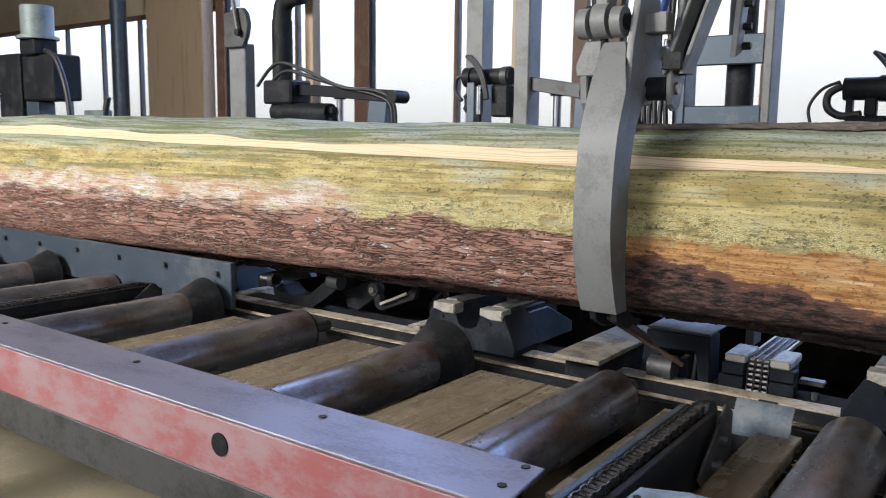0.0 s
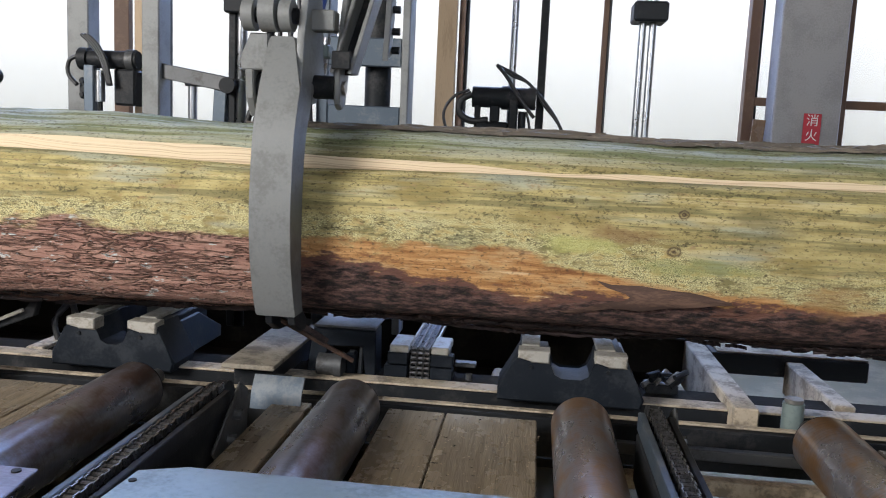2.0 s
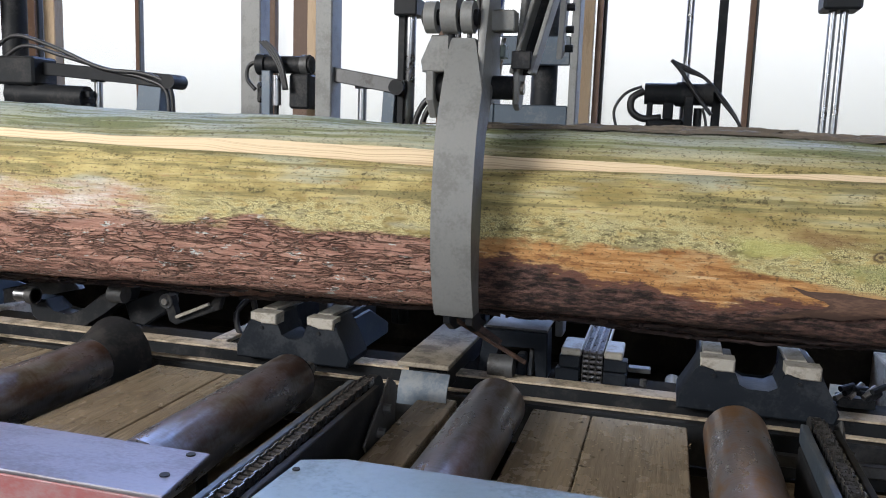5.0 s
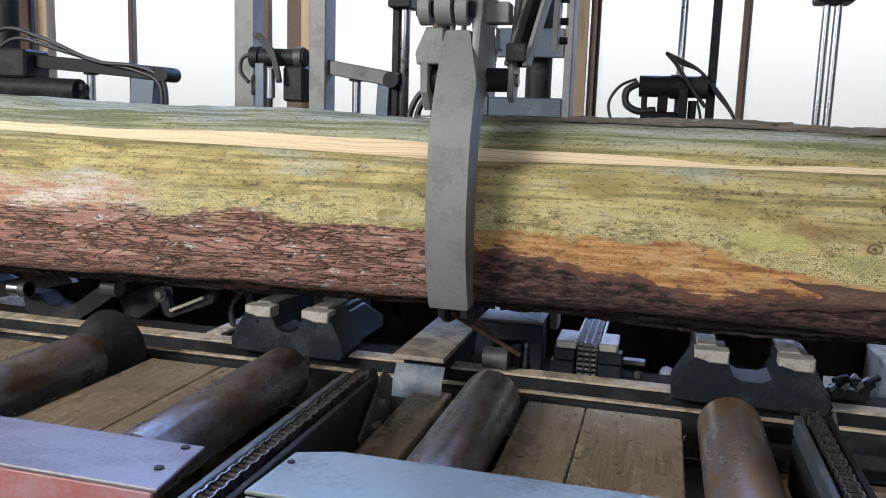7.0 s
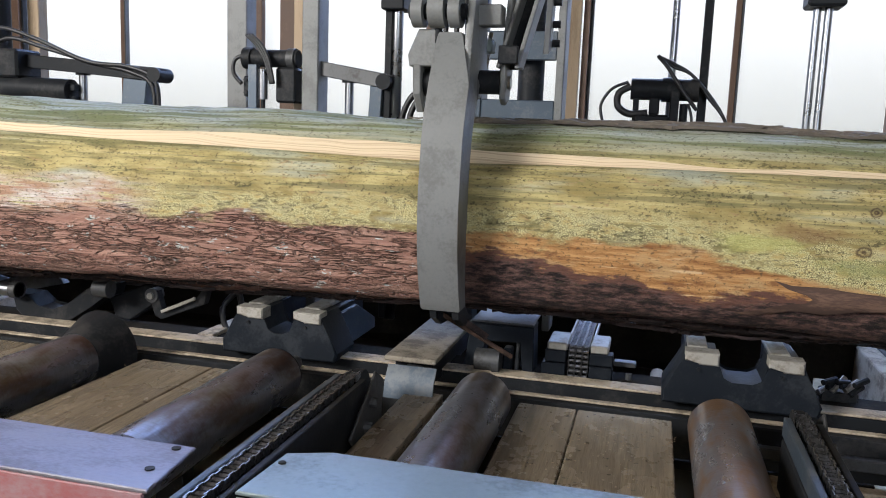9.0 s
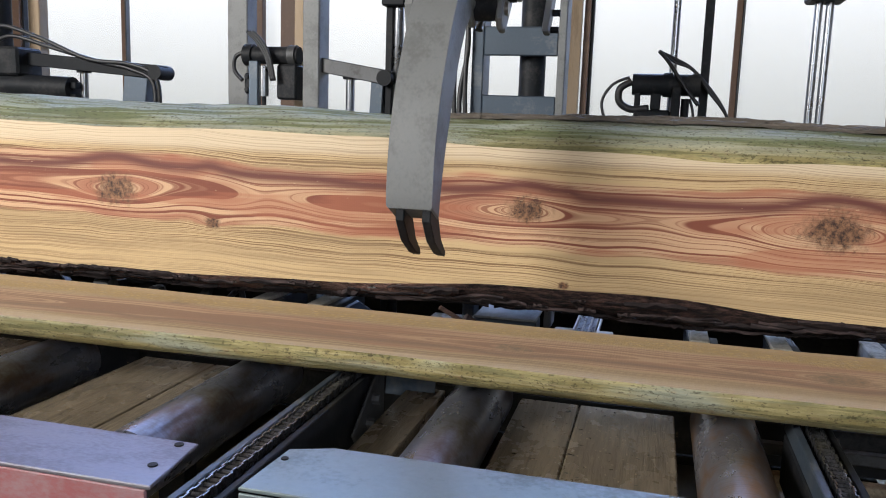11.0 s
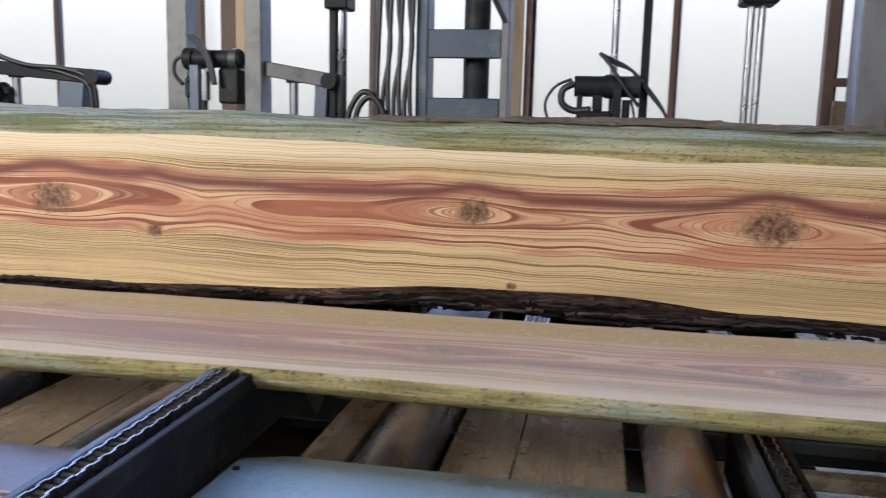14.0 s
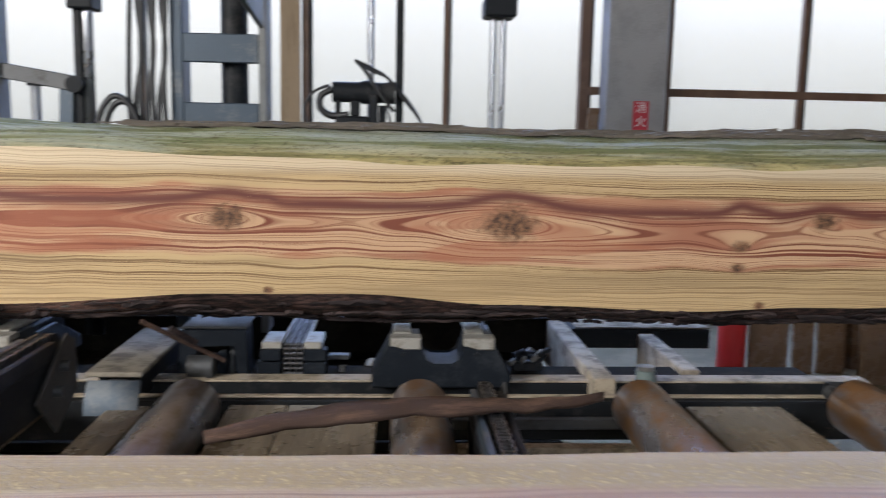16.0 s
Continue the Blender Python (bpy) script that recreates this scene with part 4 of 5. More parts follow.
valve = part("valve", box(0.1, 0.2, 2.46, 2.52, 0.71, 0.74, 0.004), DARK_STEEL, carriage, "small black valve cluster")
for i in range(9):
    part("fitting", rod((0.09 + 0.012 * i, 2.46, 0.735 + 0.006 * (i * 5 % 7)), (0.13 + 0.012 * i, 2.49, 0.75 + 0.007 * (i * 3 % 5)), 0.009, 8), WORN_STEEL if i % 3 == 0 else DARK_STEEL, valve)
part("grease_cap", rod((0.5, 2.33, 0.66), (0.5, 2.33, 0.755), 0.03, 16), GREEN_CASE, carriage, "grey-green grease cap")
part("cap_lid", rod((0.5, 2.33, 0.756), (0.5, 2.33, 0.768), 0.026, 16), WORN_STEEL, carriage)

# posts, cylinders and arms behind the log
part("post", box(-1.77, -1.70, 2.93, 3.03, 0.7, 3.0, 0.005), GREY_PAINT, carriage, "grey painted square post")
part("post", box(-1.44, -1.41, 2.95, 3.03, 0.7, 3.0, 0.005), DARK_STEEL, carriage)
part("cylinder_rod", rod((-1.395, 2.97, 0.7), (-1.395, 2.97, 3.0), 0.02, 16), CHROME, carriage, smooth=True)
part("cylinder_gland", box(-1.45, -1.36, 2.92, 3.03, 1.885, 1.95, 0.005), DARK_STEEL, carriage)


def dog_arm(x0, x1, y, z, head):
    """A horizontal arm with its cylinder, bracket and hoses."""
    a = part("dog_arm", beam((x0, y, z), (x1, y - 0.03, z - 0.05), 0.05, 0.055), DARK_STEEL if head else GREY_STEEL, carriage, "dark steel dog arm with hoses")
    L = x1 - x0
    part("arm_end", rod((x1 - 0.02, y - 0.07, z - 0.05), (x1 - 0.02, y + 0.03, z - 0.05), 0.03, 16), DARK_STEEL, a)
    part("rod", rod((x0 + 0.42 * L, y, z - 0.3), (x0 + 0.42 * L, y, z - 0.03), 0.017, 14), CHROME, a)
    part("rod_collar", rod((x0 + 0.42 * L, y, z - 0.055), (x0 + 0.42 * L, y, z - 0.03), 0.03, 14), DARK_STEEL, a)
    part("strut", prism([(x0 + 0.74 * L, z - 0.06), (x0 + 0.9 * L, z - 0.06), (x0 + 0.86 * L, z - 0.3), (x0 + 0.7 * L, z - 0.3)], "y", y - 0.04, y + 0.02, 0.003), BLUE_STEEL, a)
    if head:
        part("hose", tube([(x0 - 0.25, y - 0.05, z + 0.02), (x0 - 0.1, y - 0.05, z + 0.13), (x0 + 0.1, y - 0.05, z + 0.09), (x0 + 0.35, y - 0.05, z + 0.0), (x0 + 0.8 * L, y - 0.06, z - 0.02), (x0 + 0.97 * L, y - 0.06, z - 0.07), (x1 - 0.01, y - 0.05, z - 0.2), (x1 - 0.03, y - 0.05, z - 0.3)], 0.009, 8), BLACK_RUBBER, a, smooth=True)
        part("hose", tube([(x0 - 0.2, y - 0.04, z + 0.0), (x0 - 0.05, y - 0.04, z + 0.09), (x0 + 0.15, y - 0.04, z + 0.05), (x0 + 0.4, y - 0.045, z - 0.01), (x0 + 0.8 * L, y - 0.05, z - 0.04), (x0 + 0.95 * L, y - 0.05, z - 0.1), (x1 - 0.04, y - 0.05, z - 0.3)], 0.009, 8), BLACK_RUBBER, a, smooth=True)
    return a


part("valve_body", box(-3.27, -3.06, 2.9, 3.05, 1.6, 1.72, 0.01), DARK_STEEL, carriage, "black valve body")
part("valve_cylinder", rod((-3.22, 2.95, 1.56), (-2.83, 2.95, 1.55), 0.05, 16), DARK_STEEL, carriage)
for dz in (-0.03, 0.02):
    part("valve_stub", box(-2.86, -2.8, 2.93, 2.97, 1.53 + dz, 1.56 + dz, 0.004), DARK_STEEL, carriage)
dog_arm(-3.09, -2.39, 2.98, 1.675, True)
dog_arm(-1.72, -1.41, 2.98, 1.67, False)
part("rear_post", box(-2.44, -2.335, 3.55, 3.65, 0.7, 3.2, 0.005), GREY_PAINT, carriage, "grey painted rear post")
head = part("dog_head", rod((-2.01, 2.95, 1.70), (-1.79, 2.95, 1.70), 0.034, 20), DARK_STEEL, carriage, "black dog head with chrome rod")
part("head_collar", rod((-2.02, 2.95, 1.70), (-1.985, 2.95, 1.70), 0.042, 20), DARK_STEEL, head)
part("head_collar", rod((-1.83, 2.95, 1.70), (-1.8, 2.95, 1.70), 0.04, 20), GREY_STEEL, head)
part("valve_block", box(-1.876, -1.79, 2.92, 3.0, 1.53, 1.665, 0.008), DARK_STEEL, head)
part("side_block", box(-2.02, -1.985, 2.93, 3.0, 1.55, 1.63, 0.006), DARK_STEEL, head)
for z in (1.565, 1.615):
    part("bolt", rod((-2.0, 2.91, z), (-2.0, 2.93, z), 0.008, 8), DARK_STEEL, head)
part("slide", box(-1.984, -1.945, 2.9, 2.93, 1.4, 1.675, 0.003), BLUE_STEEL, head)
part("rod", rod((-1.917, 2.9, 1.54), (-1.917, 2.9, 1.655), 0.018, 16), CHROME, head)
part("rod_tip", rod((-1.917, 2.9, 1.4), (-1.917, 2.9, 1.54), 0.009, 10), DARK_STEEL, head)
part("hose", tube([(-2.01, 2.92, 1.71), (-2.05, 2.92, 1.69), (-2.055, 2.92, 1.64), (-2.02, 2.92, 1.6)], 0.008, 8), BLACK_RUBBER, head, smooth=True)
for i in range(3):
    part("hose", tube([(-1.99 + 0.012 * i, 2.9, 1.785), (-1.95 + 0.012 * i, 2.9, 1.75), (-1.905 + 0.008 * i, 2.89, 1.69), (-1.88 + 0.006 * i, 2.89, 1.6)], 0.0065, 8), BLACK_RUBBER, head, smooth=True)
part("tan_post", box(-3.262, -3.2, 3.2, 3.26, 0.7, 3.1, 0.004), TAN_FRAME, carriage, "tan painted slim post")
part("tan_post", box(-1.87, -1.81, 3.07, 3.13, 0.7, 3.1, 0.004), TAN_FRAME, carriage, "tan painted slim post")
# mast frame behind the hook
mast = part("mast", box(-1.115, -1.07, 3.0, 3.12, 0.7, 3.1, 0.004), BLUE_STEEL, carriage, "blue-grey ladder mast")
part("mast_side", box(-0.795, -0.765, 3.0, 3.12, 0.7, 3.1, 0.004), GREY_PAINT, mast)
for z0, z1 in ((1.4, 1.57), (1.715, 1.82), (2.02, 2.12)):
    part("cross_plate", box(-1.07, -0.795, 3.0, 3.02, z0, z1, 0.004), BLUE_STEEL, mast)
part("cylinder", rod((-0.9, 3.1, 0.8), (-0.9, 3.1, 2.6), 0.05, 20), DARK_STEEL, mast, smooth=False)
for i in range(7):
    x = -1.255 + 0.021 * i
    part("hose", tube([(x + 0.02, 2.98 - 0.01 * (i % 3), 1.3), (x, 2.97, 1.55), (x + 0.025 * (i % 2), 2.98, 1.75), (x + 0.01, 2.98, 2.0), (x + 0.02, 3.0, 2.6)], 0.0095, 8), BLACK_RUBBER, mast, smooth=True)
for i in range(2):
    part("hose", tube([(-1.38 + 0.03 * i, 2.95, 1.3), (-1.36 + 0.03 * i, 2.95, 1.5), (-1.3 + 0.02 * i, 2.95, 1.585 - 0.02 * i), (-1.23, 2.95, 1.52), (-1.19 - 0.02 * i, 2.95, 1.35)], 0.012, 8), BLACK_RUBBER, carriage, smooth=True)
# motor unit to the other side of the mast
motor = part("motor", rod((-0.52, 2.95, 1.617), (-0.31, 2.95, 1.617), 0.037, 20), DARK_STEEL, carriage, "black hydraulic motor with looped hoses")
part("motor_band", rod((-0.415, 2.95, 1.617), (-0.385, 2.95, 1.617), 0.042, 20), DARK_STEEL, motor)
part("motor_end", rod((-0.32, 2.95, 1.617), (-0.292, 2.95, 1.617), 0.04, 20), DARK_STEEL, motor)
part("motor_foot", box(-0.505, -0.385, 2.9, 3.0, 1.3, 1.53, 0.008), DARK_STEEL, motor)
part("neck", box(-0.51, -0.49, 2.93, 2.97, 1.5, 1.6, 0.003), DARK_STEEL, motor)
part("neck", box(-0.455, -0.42, 2.93, 2.97, 1.53, 1.6, 0.004), DARK_STEEL, motor)
part("neck", box(-0.385, -0.355, 2.9, 3.0, 1.3, 1.61, 0.004), DARK_STEEL, motor)
part("pump", rod((-0.338, 2.93, 1.3), (-0.338, 2.93, 1.57), 0.014, 12), DARK_STEEL, motor)
part("hose", tube([(-0.52, 2.92, 1.625), (-0.56, 2.92, 1.6), (-0.56, 2.92, 1.555), (-0.52, 2.92, 1.53), (-0.46, 2.91, 1.535)], 0.013, 8), BLACK_RUBBER, motor, smooth=True)
part("hose", tube([(-0.53, 2.93, 1.64), (-0.585, 2.93, 1.615), (-0.62, 2.93, 1.56), (-0.61, 2.93, 1.5), (-0.58, 2.93, 1.45)], 0.0055, 8), BLACK_RUBBER, motor, smooth=True)
part("hose", tube([(-0.436, 2.92, 1.73), (-0.4, 2.91, 1.69), (-0.345, 2.9, 1.61), (-0.295, 2.9, 1.548)], 0.007, 8), BLACK_RUBBER, motor, smooth=True)
part("hose", tube([(-0.325, 2.91, 1.57), (-0.31, 2.91, 1.52), (-0.305, 2.91, 1.44)], 0.005, 8), BLACK_RUBBER, motor, smooth=True)
for i in range(2):
    part("hose", tube([(-0.436 + 0.02 * i, 2.94, 1.73 - 0.008 * i), (-0.38, 2.94, 1.705 - 0.01 * i), (-0.32, 2.94, 1.67), (-0.25 - 0.01 * i, 2.94, 1.595), (-0.2, 2.94, 1.52), (-0.165, 2.94, 1.42)], 0.006, 8), BLACK_RUBBER, motor, smooth=True)
part("slim_post", box(-0.291, -0.262, 2.98, 3.02, 1.2, 3.0, 0.003), DARK_STEEL, carriage)
part("slim_rod", rod((-0.385, 3.05, 1.5), (-0.385, 3.05, 3.0), 0.013, 12), CHROME, carriage)
for x in (0.07, 0.105):
    part("guide_rod", rod((x, 3.0, 1.2), (x, 3.0, 2.6), 0.013, 14), CHROME, carriage)
part("guide_block", box(0.03, 0.15, 2.94, 3.06, 1.9, 1.97, 0.008), DARK_STEEL, carriage)
part("slim_post", box(-3.565, -3.435, 2.93, 3.0, 0.7, 1.92, 0.005), GREY_PAINT, carriage, "grey painted square post")
quadrant = part("quadrant", prism([(-3.56, 1.9), (-3.42, 1.9), (-3.39, 1.95), (-3.375, 2.01), (-3.39, 2.07), (-3.42, 2.1), (-3.5, 2.1), (-3.5, 2.08), (-3.56, 2.08)], "y", 2.9, 2.93, 0.003), GREY_STEEL, carriage, "toothed steel quadrant with a crank")
part("crank", beam((-3.47, 2.885, 2.15), (-3.43, 2.885, 1.98), 0.022, 0.014), GREY_PAINT, quadrant)
part("crank_pin", rod((-3.43, 2.87, 1.97), (-3.43, 2.9, 1.97), 0.018, 12), DARK_STEEL, quadrant)
part("tall_pole", rod((-3.33, 3.1, 0.7), (-3.33, 3.1, 2.05), 0.055, 20), DARK_STEEL, carriage)
part("pole_elbow", tube([(-3.33, 3.1, 2.04), (-3.32, 3.1, 2.12), (-3.27, 3.1, 2.16), (-3.18, 3.1, 2.17)], 0.05, 12), DARK_STEEL, carriage, smooth=True)
gear = part("gear_motor", rod((-5.29, 2.8, 2.05), (-5.29, 2.8, 2.24), 0.1, 24), GREEN_CASE, carriage, "grey-green vertical gear motor")
part("motor_flange", rod((-5.29, 2.8, 2.03), (-5.29, 2.8, 2.05), 0.13, 24), GREEN_CASE, gear)
part("motor_neck", box(-5.38, -5.2, 2.72, 2.88, 1.93, 2.03, 0.008), DARK_STEEL, gear)
part("gear_case", box(-5.42, -5.05, 2.75, 2.95, 1.64, 1.93, 0.012), DARK_STEEL, gear)
part("gear_column", box(-5.45, -5.3, 2.78, 2.9, 0.7, 1.64, 0.006), BLUE_STEEL, gear)
part("side_tank", box(-5.75, -5.46, 2.75, 2.95, 1.5, 1.95, 0.012), DARK_STEEL, gear)
part("cable", tube([(-5.12, 2.75, 1.95), (-5.0, 2.75, 1.9), (-4.9, 2.75, 1.72), (-4.86, 2.75, 1.5), (-4.85, 2.75, 1.35)], 0.016, 8), BLACK_RUBBER, gear, smooth=True)
bracket = part("bracket", box(-4.93, -4.72, 2.88, 2.95, 1.4, 1.58, 0.005), GREEN_CASE, carriage)
part("bracket_arm", beam((-4.75, 2.9, 1.5), (-4.68, 2.9, 1.66), 0.03, 0.03), GREY_STEEL, bracket)

# ---- hook arm, hinged on the mast ----
PIV = Vector((-0.96, 2.673, 1.914))
hook = part("hook_arm", bmesh.new(), GREY_PAINT, carriage, "grey painted curved clamp arm with two tines")
hook.location = PIV


def hp(bm):
    bm.transform(Matrix.Translation(-PIV))
    return bm


OUT = [(2.2, 1.72), (2.15, 1.64), (2.105, 1.55), (2.07, 1.45), (2.055, 1.34), (2.05, 1.22), (2.065, 1.1), (2.1, 0.99), (2.12, 0.95)]
INN = [(2.19, 0.95), (2.175, 1.0), (2.162, 1.1), (2.16, 1.22), (2.165, 1.34), (2.185, 1.45), (2.225, 1.53), (2.27, 1.6), (2.33, 1.72)]


def eased(line):
    """More points along a curved edge."""
    out = []
    for i in range(len(line) - 1):
        a, b, c, d = [Vector(line[k]) for k in (max(i - 1, 0), i, i + 1, min(i + 2, len(line) - 1))]
        for k in range(4):
            t = k / 4
            out.append(tuple(0.5 * (2 * b + (c - a) * t + (2 * a - 5 * b + 4 * c - d) * t * t + (3 * b - a - 3 * c + d) * t ** 3)))
    return out + [line[-1]]


blade = prism(eased(OUT) + eased(INN), "x", -1.028, -0.915, 0.004)
for v in blade.verts:
    if v.co.x > -0.96 and v.co.z > 1.575:
        v.co.x -= (v.co.z - 1.575) * 0.3
part("blade", hp(blade), GREY_PAINT, hook)
for x in (-0.995, -0.93):
    part("tine", hp(prism([(2.12, 0.975), (2.135, 0.925), (2.2, 0.893), (2.27, 0.886), (2.315, 0.892), (2.31, 0.905), (2.25, 0.915), (2.18, 0.975)], "x", x - 0.011, x + 0.011, 0.003)), DARK_STEEL, hook, "dark steel tine")
part("wing", hp(prism([(-1.085, 1.728), (-1.03, 1.728), (-1.03, 1.627), (-1.11, 1.626), (-1.115, 1.658)], "y", 2.2, 2.32, 0.004)), GREY_PAINT, hook)
part("cheek", hp(prism([(2.2, 1.64), (2.34, 1.64), (2.36, 1.56), (2.31, 1.505), (2.25, 1.5), (2.21, 1.55)], "x", -1.1, -1.075, 0.004)), GREY_PAINT, hook)
part("cheek", hp(prism([(2.18, 1.72), (2.16, 1.58), (2.2, 1.535), (2.32, 1.545), (2.4, 1.62), (2.36, 1.86), (2.22, 1.86)], "x", -0.945, -0.925, 0.004)), GREY_PAINT, hook)
part("recess_boss", hp(rod((-1.075, 2.26, 1.585), (-1.03, 2.26, 1.585), 0.04, 20)), DARK_STEEL, hook)
part("hinge_pin", hp(rod((-1.11, 2.2, 1.775), (-0.95, 2.2, 1.775), 0.022, 18)), DARK_STEEL, hook)
part("eye", hp(rod((-1.05, 2.2, 1.78), (-1.005, 2.2, 1.78), 0.05, 24)), GREY_PAINT, hook)
for x in (-1.083, -0.978):
    part("hinge_boss", hp(rod((x - 0.016, 2.2, 1.775), (x + 0.016, 2.2, 1.775), 0.044, 20)), GREY_PAINT, hook)
part("hinge_neck", hp(box(-1.048, -1.007, 2.18, 2.24, 1.8, 2.1, 0.006)), GREY_PAINT, hook)
part("neck_stem", hp(rod((-1.03, 2.21, 1.69), (-1.03, 2.21, 1.74), 0.012, 12)), DARK_STEEL, hook)
part("link_pin", hp(rod((-0.96, 2.3, 1.592), (-0.863, 2.3, 1.592), 0.034, 20)), DARK_STEEL, hook)
part("link_plate", hp(prism([(2.27, 1.545), (2.3, 1.528), (2.34, 1.54), (2.62, 2.25), (2.5, 2.3), (2.265, 1.63)], "x", -0.862, -0.844, 0.004)), GREY_PAINT, hook)
part("pin_head", hp(rod((-0.8435, 2.3, 1.592), (-0.834, 2.3, 1.592), 0.019, 20)), WORN_STEEL, hook)


def leaning(bm):
    """Lean a bar sideways as it rises."""
    for v in bm.verts:
        v.co.x += 0.03 + (v.co.z - 1.63) * 0.2
    return bm


part("channel", hp(leaning(prism([(2.25, 1.63), (2.33, 1.63), (2.6, 2.3), (2.48, 2.3)], "x", -0.85, -0.836, 0.003))), GREY_PAINT, hook)
part("channel", hp(leaning(prism([(2.25, 1.63), (2.33, 1.63), (2.6, 2.3), (2.48, 2.3)], "x", -0.902, -0.89, 0.003))), GREY_PAINT, hook)
part("channel_web", hp(leaning(prism([(2.32, 1.63), (2.332, 1.63), (2.6, 2.3), (2.588, 2.3)], "x", -0.889, -0.851, 0))), DARK_STEEL, hook)
part("channel_end", hp(box(-0.863, -0.808, 2.235, 2.25, 1.64, 1.69, 0.003)), DARK_STEEL, hook)
part("tie_bar", hp(box(-0.965, -0.86, 2.25, 2.31, 1.745, 1.803, 0.004)), GREY_PAINT, hook)
part("spacer_block", hp(box(-0.97, -0.91, 2.38, 2.44, 1.684, 1.722, 0.004)), GREEN_CASE, hook)
part("ram", hp(rod((-0.985, 2.44, 1.72), (-0.88, 2.5, 2.2), 0.017, 14)), BLUE_RAM, hook, "blue painted ram")
part("ram_rod", hp(rod((-0.95, 2.46, 1.62), (-0.935, 2.46, 1.75), 0.012, 12)), CHROME, hook)
part("arm_plate", hp(prism([(2.6, 1.7), (2.66, 1.72), (2.8, 2.2), (2.7, 2.2)], "x", -0.79, -0.77, 0.003)), GREY_PAINT, hook)
for z in (1.74, 1.8, 1.87):
    part("bolt", hp(rod((-0.77, 2.66, z), (-0.745, 2.66, z), 0.012, 6)), DARK_STEEL, hook)

# ---- log ----
LOG_AT = Vector((0, 2.46, 1.19))
log = empty("log", "large weathered conifer log with a freshly sawn front face", "log", at=LOG_AT)
X0, X1, CUT = -5.3, 1.47, -0.20


def log_radius(x, a):
    """Trunk radius: slight taper, swells and low waves along it."""
    n = noise.noise(Vector((x * 0.9, math.cos(a) * 1.2, math.sin(a) * 1.2)))
    f = noise.noise(Vector((x * 3.0, math.cos(a) * 3.5, math.sin(a) * 3.5 + 7)))
    butt = min(0.055, 0.02 * max(0.0, -0.9 - x))
    return 0.288 + 0.004 * max(x, -0.9) + butt + 0.026 * n + 0.011 * f


def chord(x, top):
    """Height at which the trunk's surface meets the plane of the cut."""
    a = math.radians(133 if top else 227)
    for _ in range(4):
        r = log_radius(x, a)
        a = math.acos(max(-0.95, min(0.0, CUT / r)))
        a = a if top else 2 * math.pi - a
    return r * math.sin(a), a


NX, NA = 420, 56
bm, face, ends = bmesh.new(), bmesh.new(), bmesh.new()
prev = fprev = None
for i in range(NX + 1):
    x = X0 + (X1 - X0) * i / NX
    (zt, at), (zb, ab) = chord(x, True), chord(x, False)
    ring = []
    for k in range(NA + 1):
        a = at - (at + 2 * math.pi - ab) * k / NA
        r = log_radius(x, a)
        rough = 0.006 * noise.noise(Vector((x * 9, math.cos(a) * 14, math.sin(a) * 14)))
        if math.sin(a) < -0.3:
            rough += 0.014 * abs(noise.noise(Vector((x * 12, a * 12, 3.0))))
        e = min(1.0, 12 * min(k, NA - k) / NA)
        ring.append(bm.verts.new((x, (r + rough * e) * math.cos(a), (r + rough * e) * math.sin(a))))
    col = [face.verts.new((x, CUT, zt + (zb - zt) * k / 6)) for k in range(7)]
    if i in (0, NX):
        ends.faces.new([ends.verts.new(v.co) for v in ring])
    if prev:
        for k in range(NA):
            bm.faces.new((prev[k], prev[k + 1], ring[k + 1], ring[k]))
        for k in range(6):
            face.faces.new((fprev[k], fprev[k + 1], col[k + 1], col[k]))
    prev, fprev = ring, col
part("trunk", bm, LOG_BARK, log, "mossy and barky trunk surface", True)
part("sawn_face", face, LOG_FACE, log, "fresh sawn face with knots and red heartwood")
part("end_grain", ends, END_GRAIN, log)
# loose and hanging bark


def bark_strip(thing, x, a0, L, w, thick, radius, material, end):
    """A ragged strip of bark lying on a round surface."""
    t = bmesh.new()
    lo = []
    for k in range(7):
        xx = min(x + L * k / 6, end)
        r = radius(xx, a0) + 0.002 + random.uniform(0, 0.006)
        ww = w * math.sin(math.pi * (k + 0.6) / 7.2) * random.uniform(0.6, 1.3)
        mid = a0 + random.uniform(-0.02, 0.02)
        row = []
        for sgn, h in ((-1, 0), (1, 0), (0.8, thick), (-0.7, thick * random.uniform(0.5, 1.2))):
            a = mid + sgn * ww / r
            row.append(t.verts.new((xx, (r + h) * math.cos(a), (r + h) * math.sin(a))))
        if lo:
            for j in range(4):
                t.faces.new((lo[j], lo[(j + 1) % 4], row[(j + 1) % 4], row[j]))
        else:
            t.faces.new(row)
        lo = row
    t.faces.new(lo)
    return part("bark_strip", t, material, thing)


for i in range(260):
    bark_strip(log, -1.15 + 2.5 * i / 260 + random.uniform(-0.03, 0.03), math.radians(random.uniform(80, 104)), random.uniform(0.05, 0.3), random.uniform(0.003, 0.011), random.uniform(0.003, 0.012), log_radius, LOOSE_BARK, X1 - 0.01)
for i in range(330):
    x = X0 + 0.3 + (X1 - X0 - 0.5) * i / 330
    bark_strip(log, x, math.radians(random.uniform(228, 268)), random.uniform(0.04, 0.2), random.uniform(0.004, 0.016), random.uniform(0.003, 0.012), log_radius, DARK_BARK, X1 - 0.01)

